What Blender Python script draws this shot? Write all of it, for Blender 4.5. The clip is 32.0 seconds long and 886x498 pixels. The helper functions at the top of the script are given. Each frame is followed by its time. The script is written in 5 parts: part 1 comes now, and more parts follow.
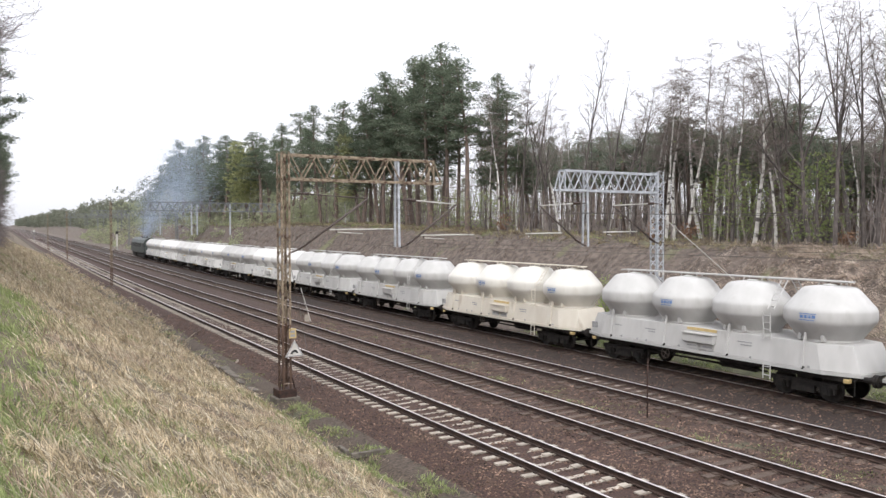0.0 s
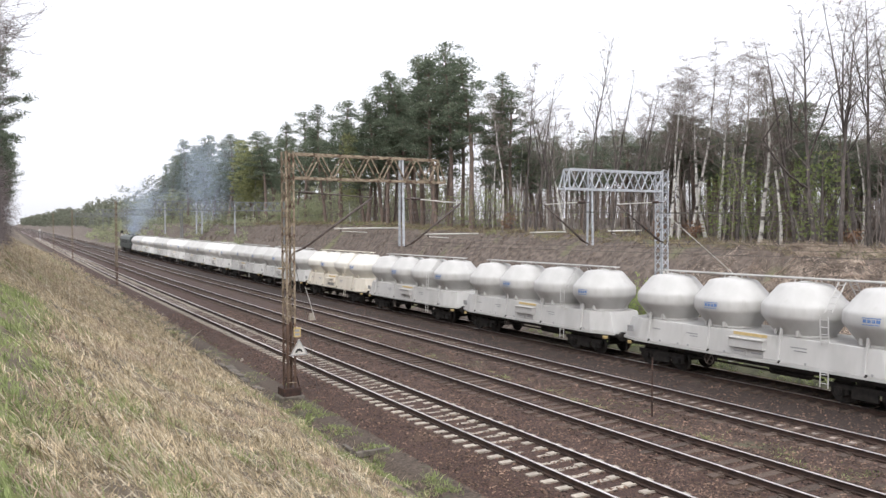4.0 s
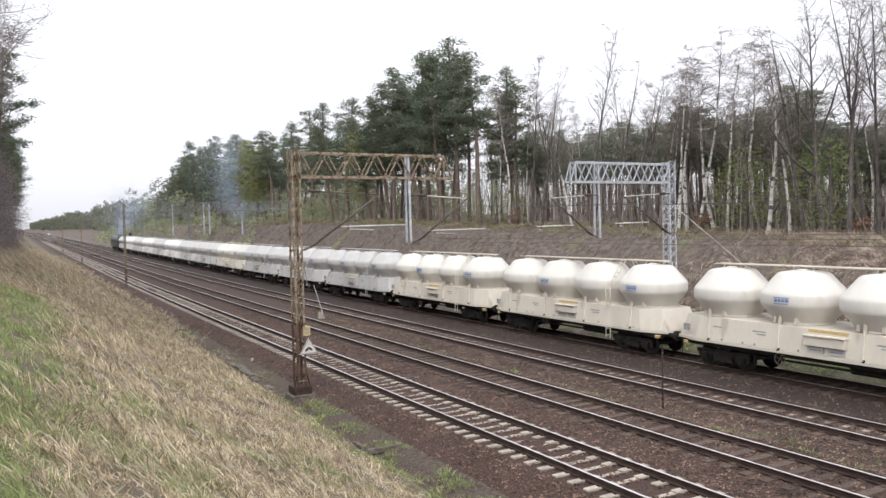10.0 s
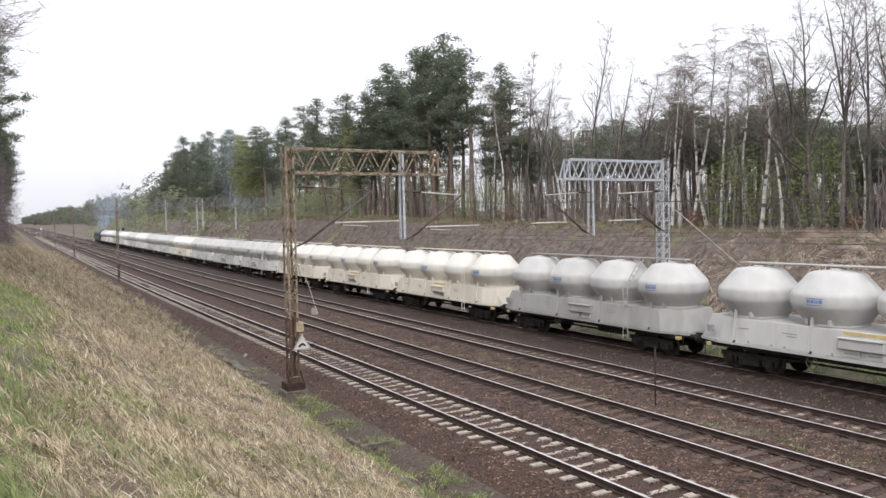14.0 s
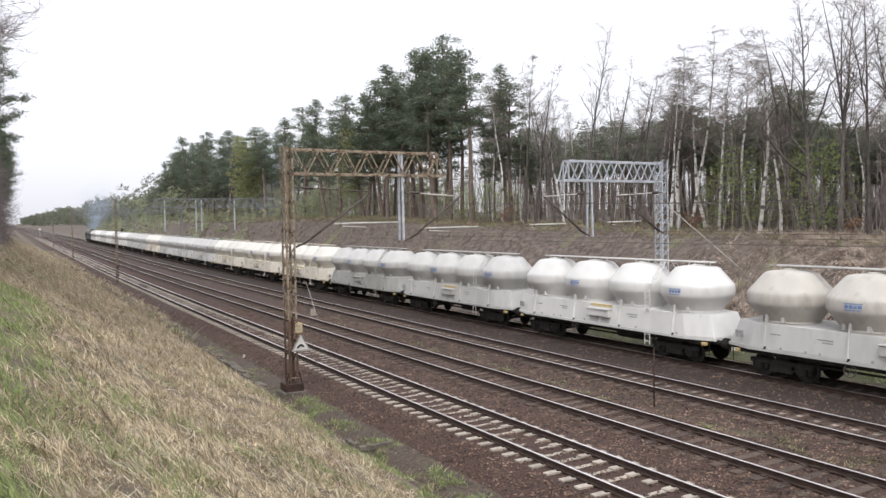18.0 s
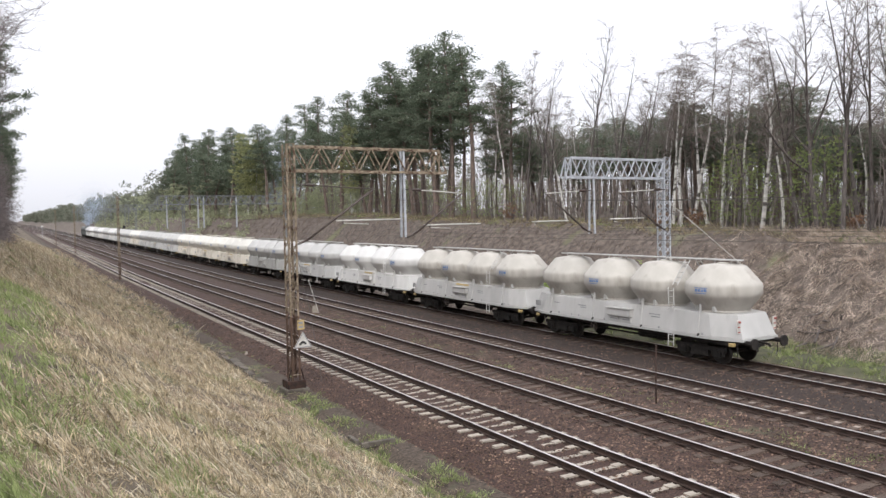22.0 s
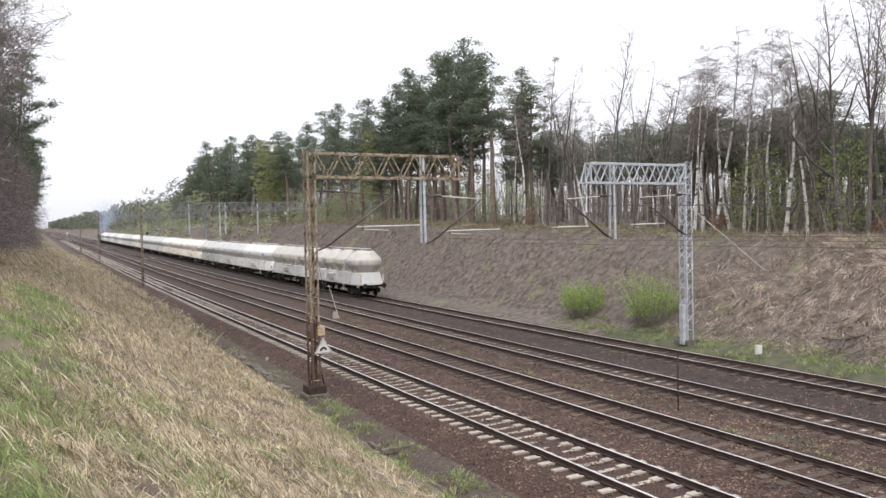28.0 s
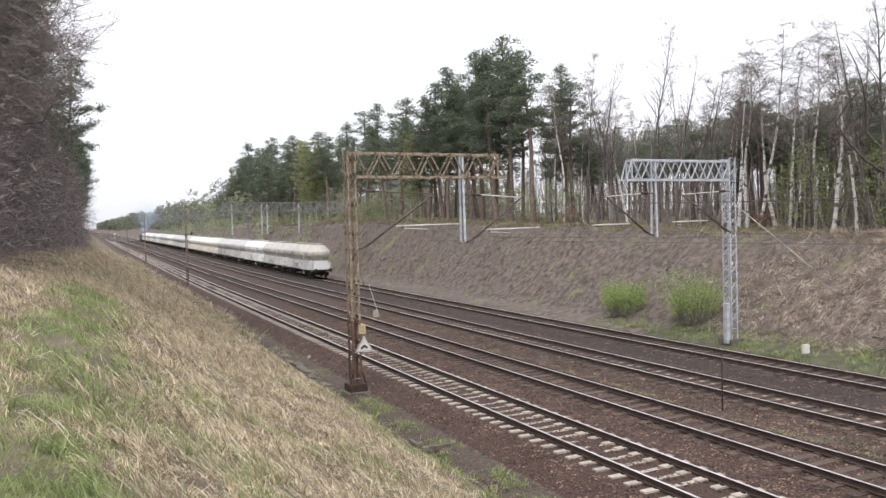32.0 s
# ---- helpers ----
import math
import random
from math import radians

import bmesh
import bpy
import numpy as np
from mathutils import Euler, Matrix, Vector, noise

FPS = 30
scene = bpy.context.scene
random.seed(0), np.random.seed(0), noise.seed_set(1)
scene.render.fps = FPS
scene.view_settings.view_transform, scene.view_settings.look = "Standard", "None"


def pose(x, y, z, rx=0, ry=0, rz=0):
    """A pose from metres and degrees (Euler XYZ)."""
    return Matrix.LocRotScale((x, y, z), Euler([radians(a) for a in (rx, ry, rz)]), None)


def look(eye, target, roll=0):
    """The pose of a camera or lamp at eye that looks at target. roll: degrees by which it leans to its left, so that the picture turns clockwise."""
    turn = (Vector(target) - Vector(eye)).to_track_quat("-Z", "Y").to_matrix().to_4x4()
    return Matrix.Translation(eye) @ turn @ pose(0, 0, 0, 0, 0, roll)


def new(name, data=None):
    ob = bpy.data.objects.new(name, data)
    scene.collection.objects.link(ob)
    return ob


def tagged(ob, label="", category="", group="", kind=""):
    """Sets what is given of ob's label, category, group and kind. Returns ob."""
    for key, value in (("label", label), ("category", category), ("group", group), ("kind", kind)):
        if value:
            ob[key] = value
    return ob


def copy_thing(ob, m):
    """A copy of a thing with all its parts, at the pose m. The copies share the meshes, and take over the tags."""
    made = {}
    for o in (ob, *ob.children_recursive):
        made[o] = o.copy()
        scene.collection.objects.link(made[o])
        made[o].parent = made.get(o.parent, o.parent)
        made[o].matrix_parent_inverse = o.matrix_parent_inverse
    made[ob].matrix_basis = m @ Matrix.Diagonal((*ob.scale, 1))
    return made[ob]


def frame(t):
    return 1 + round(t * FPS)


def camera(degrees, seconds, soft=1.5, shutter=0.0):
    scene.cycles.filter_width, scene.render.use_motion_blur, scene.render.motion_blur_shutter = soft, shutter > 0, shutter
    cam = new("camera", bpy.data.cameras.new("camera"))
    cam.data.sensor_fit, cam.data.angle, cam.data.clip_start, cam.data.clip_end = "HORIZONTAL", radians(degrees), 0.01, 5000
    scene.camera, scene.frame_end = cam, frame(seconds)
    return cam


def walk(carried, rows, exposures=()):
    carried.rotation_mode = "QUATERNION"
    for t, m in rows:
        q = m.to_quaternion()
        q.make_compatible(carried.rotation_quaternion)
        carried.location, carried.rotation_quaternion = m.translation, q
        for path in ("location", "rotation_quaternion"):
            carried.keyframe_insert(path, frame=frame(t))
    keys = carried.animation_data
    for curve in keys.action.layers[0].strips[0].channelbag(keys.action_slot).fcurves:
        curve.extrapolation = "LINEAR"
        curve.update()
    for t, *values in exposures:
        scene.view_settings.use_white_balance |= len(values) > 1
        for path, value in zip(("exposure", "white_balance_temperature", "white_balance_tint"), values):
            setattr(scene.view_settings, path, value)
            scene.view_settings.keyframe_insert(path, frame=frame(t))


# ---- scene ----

# ---- camera: a hand-held camera standing on the bank, turning only ----
EYE_Z = 6.009
cam = camera(60.25, 32.0, soft=1.45)


def aim(t, pan, tilt, roll):
    """seconds; degrees to the right of the line, upwards, and of lean."""
    s = min(1.0, max(0.0, (t - 28.0) / 2.0))
    eye = Vector((0.003 - 0.035 * s, 0.012 - 0.032 * s, EYE_Z))
    a, b = radians(pan), radians(tilt)
    return t, look(eye, eye + 50 * Vector((math.sin(a) * math.cos(b), math.cos(a) * math.cos(b), math.sin(b))), roll)


walk(cam, [aim(*row) for row in (
    (0, 30.15, -1.22, -0.27), (0.5, 30.04, -1.27, -0.17), (1, 29.96, -1.47, -0.29), (1.5, 30.01, -1.58, -0.55),
    (2, 30.03, -1.46, -0.38), (2.5, 29.85, -1.46, -0.38), (3, 29.84, -1.28, -0.28), (3.5, 29.80, -1.28, -0.30),
    (5.5, 29.97, -1.39, -0.24), (6, 29.93, -1.33, -0.19), (6.5, 29.88, -1.40, -0.10), (7, 29.72, -1.69, 0.02),
    (7.5, 29.88, -1.76, 0.14), (8, 29.79, -1.53, -0.22), (8.5, 29.11, -1.33, -0.31), (9, 29.21, -1.50, -0.83),
    (9.5, 29.31, -1.63, -1.38), (10, 29.26, -1.60, -1.47), (10.5, 29.25, -1.69, -1.35), (11, 29.41, -1.69, -1.49),
    (11.5, 29.40, -1.65, -1.56), (12, 29.40, -1.66, -1.39), (12.5, 29.43, -1.69, -1.15), (13, 29.56, -1.69, -1.13),
    (13.5, 29.64, -1.69, -1.15), (14, 29.72, -1.88, -1.22), (14.5, 29.82, -1.89, -1.34), (16.5, 29.75, -2.03, -1.47),
    (17, 29.73, -2.01, -1.46), (17.5, 29.78, -1.90, -1.25), (18, 29.80, -1.79, -1.13), (18.5, 29.73, -1.81, -0.92),
    (19, 29.78, -1.70, -0.79), (19.5, 29.62, -1.58, -0.95), (20, 29.69, -1.51, -0.93), (20.5, 29.68, -1.64, -0.91),
    (21, 29.68, -1.65, -0.99), (21.5, 29.62, -1.93, -0.97), (22, 29.65, -2.01, -1.14), (22.5, 29.61, -1.79, -1.13),
    (23, 29.51, -1.68, -0.87), (23.5, 29.43, -1.63, -0.82), (24, 29.37, -1.52, -0.98), (24.5, 29.66, -1.52, -0.80),
    (25, 29.53, -1.59, -0.97), (25.5, 29.62, -1.65, -0.99), (27.5, 28.78, -1.56, -1.04), (28, 28.17, -1.54, -1.28),
    (28.5, 27.62, -1.60, -1.10), (29, 26.61, -1.49, -1.16), (29.5, 25.55, -1.39, -1.30), (30, 24.72, -1.59, -1.63),
    (30.5, 24.82, -1.67, -1.43), (31, 25.13, -1.74, -1.42), (31.5, 25.15, -1.76, -1.34), (32, 25.23, -1.56, -1.62),
)], exposures=((0, 0.17), (9, 0.15), (10.5, 0.03), (24, 0.01), (27, 0.12), (32, 0.13)))

# ---- light: a bright overcast sky ----
SUN_EL, SUN_AZ = 48.0, 215.0
world = bpy.data.worlds.new("overcast_sky")
scene.world = world
world.use_nodes = True
wn, wl = world.node_tree.nodes, world.node_tree.links
sky = wn.new("ShaderNodeTexSky")
sky.sky_type, sky.sun_disc = "NISHITA", False
sky.sun_elevation, sky.sun_rotation = radians(SUN_EL), radians(SUN_AZ)
sky.air_density, sky.dust_density, sky.ozone_density = 1.0, 4.0, 1.0
veil = wn.new("ShaderNodeHueSaturation")
veil.inputs["Saturation"].default_value = 0.12
cloud = wn.new("ShaderNodeMixRGB")
cloud.inputs[0].default_value = 0.65
cloud.inputs[2].default_value = (7.6, 7.68, 8.35, 1)
wl.new(sky.outputs[0], veil.inputs["Color"])
wl.new(veil.outputs[0], cloud.inputs[1])
# an overcast sky is brightest overhead
height, split, up = wn.new("ShaderNodeTexCoord"), wn.new("ShaderNodeSeparateXYZ"), wn.new("ShaderNodeMapRange")
wl.new(height.outputs["Generated"], split.inputs[0])
wl.new(split.outputs["Z"], up.inputs["Value"])
up.inputs["From Min"].default_value, up.inputs["From Max"].default_value = 0.0, 1.0
up.inputs["To Min"].default_value, up.inputs["To Max"].default_value = 1.05, 1.9
grow = wn.new("ShaderNodeVectorMath")
grow.operation = "SCALE"
wl.new(cloud.outputs[0], grow.inputs[0])
wl.new(up.outputs[0], grow.inputs["Scale"])
wl.new(grow.outputs[0], wn["Background"].inputs[0])
wn["Background"].inputs[1].default_value = 0.15
sun = new("sun", bpy.data.lights.new("sun", "SUN"))
sun.data.energy, sun.data.angle, sun.data.color = 0.9, radians(25), (1.0, 0.96, 0.9)
sun.matrix_world = look((0, 0, 0), (-math.sin(radians(SUN_AZ)) * math.cos(radians(SUN_EL)), -math.cos(radians(SUN_AZ)) * math.cos(radians(SUN_EL)), -math.sin(radians(SUN_EL))))
sun.location = (0, 0, 60)

# ---- materials ----
def mat(name, a, b, scale=4.0, rough=0.8, metal=0.0, bump=0.0, bump_scale=40.0, spots=None, spot_scale=1.0, spot_at=0.62, vary=0.0,
        space="Object", island=0.0, detail=6.0, stretch=(1, 1, 1)):
    """Two colours mixed by noise, a third in patches, fine relief; vary: brightness from piece to piece."""
    m = bpy.data.materials.new(name)
    m.use_nodes = True
    n, l = m.node_tree.nodes, m.node_tree.links
    bs = n["Principled BSDF"]
    bs.inputs["Roughness"].default_value, bs.inputs["Metallic"].default_value = rough, metal
    if space == "World":
        co = n.new("ShaderNodeNewGeometry").outputs["Position"]
    else:
        co = n.new("ShaderNodeTexCoord").outputs["Object"]
    mp = n.new("ShaderNodeMapping")
    mp.inputs["Scale"].default_value = stretch
    l.new(co, mp.inputs[0])

    def noise_at(s, d=6.0):
        t = n.new("ShaderNodeTexNoise")
        t.inputs["Scale"].default_value, t.inputs["Detail"].default_value = s, d
        l.new(mp.outputs[0], t.inputs["Vector"])
        return t.outputs["Fac"]

    def ramp(src, lo, hi):
        r = n.new("ShaderNodeMapRange")
        r.inputs["From Min"].default_value, r.inputs["From Max"].default_value = lo, hi
        l.new(src, r.inputs["Value"])
        return r.outputs[0]

    def mix(fac, c1, c2):
        x = n.new("ShaderNodeMixRGB")
        l.new(fac, x.inputs[0])
        for sock, c in ((x.inputs[1], c1), (x.inputs[2], c2)):
            if isinstance(c, tuple):
                sock.default_value = (*c, 1)
            else:
                l.new(c, sock)
        return x.outputs[0]
    col = mix(ramp(noise_at(scale, detail), 0.35, 0.65), a, b)
    if spots:
        col = mix(ramp(noise_at(spot_scale, 4.0), spot_at, spot_at + 0.1), col, spots)
    if vary or island:
        hs = n.new("ShaderNodeHueSaturation")
        r = n.new("ShaderNodeMapRange")
        r.inputs["To Min"].default_value, r.inputs["To Max"].default_value = 1 - max(vary, island), 1 + max(vary, island)
        l.new(n.new("ShaderNodeNewGeometry").outputs["Random Per Island"] if island else n.new("ShaderNodeObjectInfo").outputs["Random"], r.inputs["Value"])
        l.new(r.outputs[0], hs.inputs["Value"])
        l.new(col, hs.inputs["Color"])
        col = hs.outputs[0]
    l.new(col, bs.inputs["Base Color"])
    if bump:
        bp = n.new("ShaderNodeBump")
        bp.inputs["Strength"].default_value, bp.inputs["Distance"].default_value = bump, 0.02
        l.new(noise_at(bump_scale), bp.inputs["Height"])
        l.new(bp.outputs[0], bs.inputs["Normal"])
    return m


def leafy(m, amount=0.35):
    """Lets some light through thin leaves and needles."""
    n, l = m.node_tree.nodes, m.node_tree.links
    bs = n["Principled BSDF"]
    tr, mx = n.new("ShaderNodeBsdfTranslucent"), n.new("ShaderNodeMixShader")
    src = bs.inputs["Base Color"].links[0].from_socket
    l.new(src, tr.inputs[0])
    mx.inputs[0].default_value = amount
    l.new(bs.outputs[0], mx.inputs[1])
    l.new(tr.outputs[0], mx.inputs[2])
    l.new(mx.outputs[0], n["Material Output"].inputs[0])
    bs.inputs["Specular IOR Level"].default_value = 0.15
    return m


M = dict(
    soil=mat("dry_grass_soil", (0.085, 0.066, 0.045), (0.18, 0.14, 0.098), 0.9, 0.95, bump=0.6, bump_scale=9, spots=(0.14, 0.15, 0.07), spot_scale=0.5, spot_at=0.62, space="World"),
    bank=mat("bank_litter", (0.066, 0.052, 0.043), (0.165, 0.132, 0.11), 2.4, 0.95, bump=0.8, bump_scale=7, spots=(0.15, 0.15, 0.08), spot_scale=0.35, spot_at=0.6, space="World"),
    toe=mat("mossy_toe_soil", (0.026, 0.018, 0.013), (0.105, 0.078, 0.057), 11, 0.95, bump=1.0, bump_scale=18, spots=(0.075, 0.075, 0.045), spot_scale=1.4, spot_at=0.57, space="World"),
    verge=mat("verge_turf", (0.05, 0.052, 0.028), (0.1, 0.096, 0.055), 2, 0.95, bump=0.8, bump_scale=16, space="World"),
    ballast=mat("ballast", (0.011, 0.006, 0.0046), (0.09, 0.047, 0.034), 20, 0.95, bump=1.0, bump_scale=22, spots=(0.075, 0.046, 0.03), spot_scale=0.6, space="World"),
    stone=mat("ballast_stone", (0.045, 0.027, 0.02), (0.19, 0.126, 0.092), 2.2, 0.9, island=0.85, space="World"),
    cinder=mat("oily_gravel", (0.024, 0.0135, 0.0105), (0.084, 0.051, 0.039), 18, 0.95, bump=0.9, bump_scale=25, spots=(0.08, 0.08, 0.045), spot_scale=0.5, space="World"),
    oily=mat("oil_dark_gravel", (0.015, 0.01, 0.0085), (0.052, 0.034, 0.027), 16, 0.95, bump=0.9, bump_scale=25, spots=(0.05, 0.04, 0.03), spot_scale=0.7, space="World"),
    concrete=mat("sleeper_concrete", (0.3, 0.265, 0.22), (0.44, 0.395, 0.335), 6, 0.85, bump=0.3, spots=(0.2, 0.16, 0.13), spot_scale=3, vary=0.18),
    oldwood=mat("tarred_sleeper", (0.055, 0.037, 0.028), (0.115, 0.083, 0.064), 8, 0.9, bump=0.6, bump_scale=30, vary=0.3, stretch=(1, 6, 1)),
    worn=mat("worn_sleeper_patch", (0.2, 0.165, 0.14), (0.32, 0.27, 0.23), 6, 0.9, vary=0.4),
    railtop=mat("polished_rail_head", (0.76, 0.715, 0.7), (0.88, 0.835, 0.82), 5, 0.3, 1.0, stretch=(1, 0.1, 1)),
    railside=mat("rusty_rail_web", (0.022, 0.013, 0.01), (0.055, 0.032, 0.024), 12, 0.95, 0.0, stretch=(1, 0.3, 1)),
    rust=mat("flaking_tan_paint", (0.17, 0.13, 0.09), (0.34, 0.275, 0.195), 5, 0.75, 0.0, bump=0.3, spots=(0.075, 0.038, 0.022), spot_scale=4.5, spot_at=0.52),
    brownrust=mat("rusted_brown_mast_paint", (0.05, 0.03, 0.022), (0.15, 0.09, 0.06), 4, 0.85, bump=0.4, spots=(0.2, 0.14, 0.09), spot_scale=3.5, spot_at=0.56, stretch=(1, 1, 0.35)),
    # darkened copy of the galvanised steel, keeps the distant gantries faint
    galv_far=mat("toned_down_galvanised_steel", (0.17, 0.18, 0.19), (0.26, 0.275, 0.29), 4, 0.7, 0.2),
    darkrust=mat("rusty_mast_foot", (0.02, 0.012, 0.01), (0.06, 0.028, 0.018), 6, 0.85, bump=0.4),
    galv=mat("galvanised_steel", (0.36, 0.38, 0.41), (0.55, 0.57, 0.6), 4, 0.55, 0.35, bump=0.1, spots=(0.22, 0.2, 0.18), spot_scale=6, spot_at=0.64),
    tube=mat("dull_tube", (0.075, 0.06, 0.055), (0.13, 0.105, 0.09), 8, 0.7, 0.3),
    paletube=mat("pale_registration_tube", (0.45, 0.44, 0.4), (0.6, 0.58, 0.54), 5, 0.6, 0.2),
    insul=mat("brown_porcelain", (0.035, 0.02, 0.015), (0.06, 0.035, 0.025), 8, 0.3),
    copper=mat("overhead_wire", (0.12, 0.11, 0.1), (0.17, 0.155, 0.14), 8, 0.6, 0.5),
    footing=mat("footing_concrete", (0.07, 0.06, 0.048), (0.16, 0.14, 0.115), 5, 0.95, bump=0.5, spots=(0.09, 0.1, 0.05), spot_scale=2),
    slab=mat("mossy_slab", (0.08, 0.068, 0.055), (0.16, 0.138, 0.115), 5, 0.95, bump=0.5, spots=(0.07, 0.07, 0.045), spot_scale=2, vary=0.3),
    yellow=mat("yellow_sign", (0.42, 0.31, 0.13), (0.55, 0.42, 0.2), 9, 0.6, spots=(0.35, 0.25, 0.12), spot_scale=12),
    signwhite=mat("white_sign", (0.5, 0.48, 0.44), (0.64, 0.62, 0.58), 7, 0.6),
    black=mat("black_paint", (0.015, 0.014, 0.014), (0.035, 0.032, 0.03), 9, 0.6),
    under=mat("brake_dust_steel", (0.009, 0.008, 0.0075), (0.028, 0.023, 0.02), 5, 0.85, 0.2, bump=0.3),
    wheel=mat("wheel_steel", (0.014, 0.012, 0.011), (0.035, 0.029, 0.026), 6, 0.6, 0.4),
    bark_pine=mat("pine_bark", (0.11, 0.088, 0.076), (0.22, 0.16, 0.13), 5, 0.95, bump=0.8, bump_scale=14, stretch=(1, 1, 0.3)),
    bark_birch=mat("birch_bark", (0.42, 0.4, 0.37), (0.62, 0.6, 0.56), 4, 0.85, spots=(0.09, 0.08, 0.072), spot_scale=2.6, spot_at=0.53, stretch=(1, 1, 0.7)),
    bark_dark=mat("dark_bark", (0.065, 0.055, 0.05), (0.14, 0.12, 0.11), 6, 0.95, bump=0.7, bump_scale=14, stretch=(1, 1, 0.3)),
    twig=mat("bare_twigs", (0.17, 0.142, 0.13), (0.29, 0.25, 0.225), 3, 0.9),
    twig_dark=mat("dark_violet_twigs", (0.15, 0.127, 0.122), (0.275, 0.236, 0.226), 3, 0.9),
    twig_birch=mat("birch_twigs", (0.17, 0.14, 0.125), (0.28, 0.24, 0.215), 3, 0.9),
    needle=leafy(mat("pine_needles", (0.115, 0.145, 0.1), (0.2, 0.23, 0.165), 0.7, 0.7, island=0.35), 0.5),
    leaf=leafy(mat("young_leaves", (0.28, 0.41, 0.08), (0.43, 0.55, 0.16), 1.5, 0.6, island=0.3), 0.5),
    leaf_young=leafy(mat("hazy_young_leaves", (0.24, 0.3, 0.11), (0.34, 0.39, 0.17), 1.5, 0.7, island=0.3), 0.5),
    leaf_pale=leafy(mat("catkin_leaves", (0.26, 0.275, 0.13), (0.38, 0.385, 0.2), 1.5, 0.7, island=0.3), 0.45),
    brown_leaf=leafy(mat("dead_leaves", (0.2, 0.115, 0.075), (0.3, 0.19, 0.125), 2, 0.9, island=0.3), 0.3),
    straw=leafy(mat("dry_straw", (0.25, 0.2, 0.12), (0.64, 0.535, 0.38), 3.0, 0.9, island=0.55, space="World", spots=(0.4, 0.305, 0.235), spot_scale=0.7, spot_at=0.54), 0.3),
    blade=leafy(mat("green_grass_blades", (0.16, 0.21, 0.075), (0.39, 0.43, 0.205), 2.6, 0.8, island=0.35, space="World"), 0.4),
    stalk=leafy(mat("bleached_stalks", (0.5, 0.44, 0.33), (0.68, 0.61, 0.47), 0.9, 0.85, island=0.3, space="World"), 0.3),
    litter=leafy(mat("dead_stubble", (0.118, 0.091, 0.077), (0.22, 0.176, 0.148), 0.6, 0.95, island=0.4, space="World"), 0.2),
    turf=leafy(mat("thin_crest_turf", (0.24, 0.2, 0.12), (0.36, 0.31, 0.19), 0.4, 0.95, island=0.35, space="World", spots=(0.2, 0.24, 0.1), spot_scale=0.3, spot_at=0.52), 0.25),
    bankgrass=leafy(mat("flattened_dry_grass", (0.34, 0.275, 0.226), (0.7, 0.595, 0.5), 1.5, 0.95, island=0.35, space="World"), 0.25),
    # both crown colours are paled and greyed to carry the haze of distance
    olive=leafy(mat("hazed_leafing_wood", (0.3, 0.32, 0.2), (0.43, 0.45, 0.3), 0.15, 0.95, island=0.2), 0.5),
    farwood=leafy(mat("hazed_far_wood", (0.16, 0.175, 0.135), (0.25, 0.258, 0.2), 0.25, 0.95, island=0.3), 0.45),
)
TONES = dict(
    white=mat("white_wagon_paint", (0.565, 0.555, 0.535), (0.645, 0.635, 0.615), 1.3, 0.45, spots=(0.5, 0.49, 0.47), spot_scale=1.2, spot_at=0.6, stretch=(1, 1, 0.3)),
    grey=mat("grey_dusty_wagon_paint", (0.29, 0.285, 0.265), (0.37, 0.365, 0.345), 1.3, 0.6, spots=(0.34, 0.33, 0.31), spot_scale=1.2, spot_at=0.58, stretch=(1, 1, 0.3)),
    cream=mat("cream_dusty_wagon_paint", (0.56, 0.51, 0.43), (0.64, 0.6, 0.52), 1.3, 0.6, spots=(0.47, 0.41, 0.33), spot_scale=1.3, spot_at=0.58, stretch=(1, 1, 0.3)),
    pale=mat("pale_cream_silo_paint", (0.58, 0.56, 0.51), (0.65, 0.63, 0.58), 1.3, 0.5, spots=(0.52, 0.49, 0.43), spot_scale=1.2, spot_at=0.6, stretch=(1, 1, 0.3)),
    light=mat("light_grey_wagon_paint", (0.42, 0.413, 0.398), (0.5, 0.493, 0.478), 1.3, 0.55, spots=(0.4, 0.39, 0.37), spot_scale=1.2, spot_at=0.58, stretch=(1, 1, 0.3)),
    warm=mat("cement_dusted_wagon_paint", (0.41, 0.385, 0.345), (0.5, 0.475, 0.43), 1.3, 0.65, spots=(0.35, 0.32, 0.28), spot_scale=1.2, spot_at=0.56, stretch=(1, 1, 0.3)),
)
M["blue"] = mat("blue_lettering", (0.08, 0.17, 0.4), (0.18, 0.28, 0.48), 5, 0.5, spots=(0.3, 0.37, 0.5), spot_scale=7, spot_at=0.6)
M["greytext"] = mat("grey_lettering", (0.25, 0.25, 0.25), (0.33, 0.33, 0.33), 9, 0.7)
M["redlamp"] = mat("tail_red", (0.28, 0.08, 0.07), (0.4, 0.13, 0.11), 7, 0.5)


# ---- shape helpers ----
def bm_box(bm, x0, x1, y0, y1, z0, z1, slant=None):
    """A box; slant = (dx0, dx1): shift of the top's two x-sides."""
    a, b = slant or (0, 0)
    v = [bm.verts.new(c) for c in ((x0, y0, z0), (x1, y0, z0), (x1, y1, z0), (x0, y1, z0), (x0 + a, y0, z1), (x1 + b, y0, z1), (x1 + b, y1, z1), (x0 + a, y1, z1))]
    for f in ((3, 2, 1, 0), (4, 5, 6, 7), (0, 1, 5, 4), (1, 2, 6, 5), (2, 3, 7, 6), (3, 0, 4, 7)):
        bm.faces.new([v[i] for i in f])
    return v


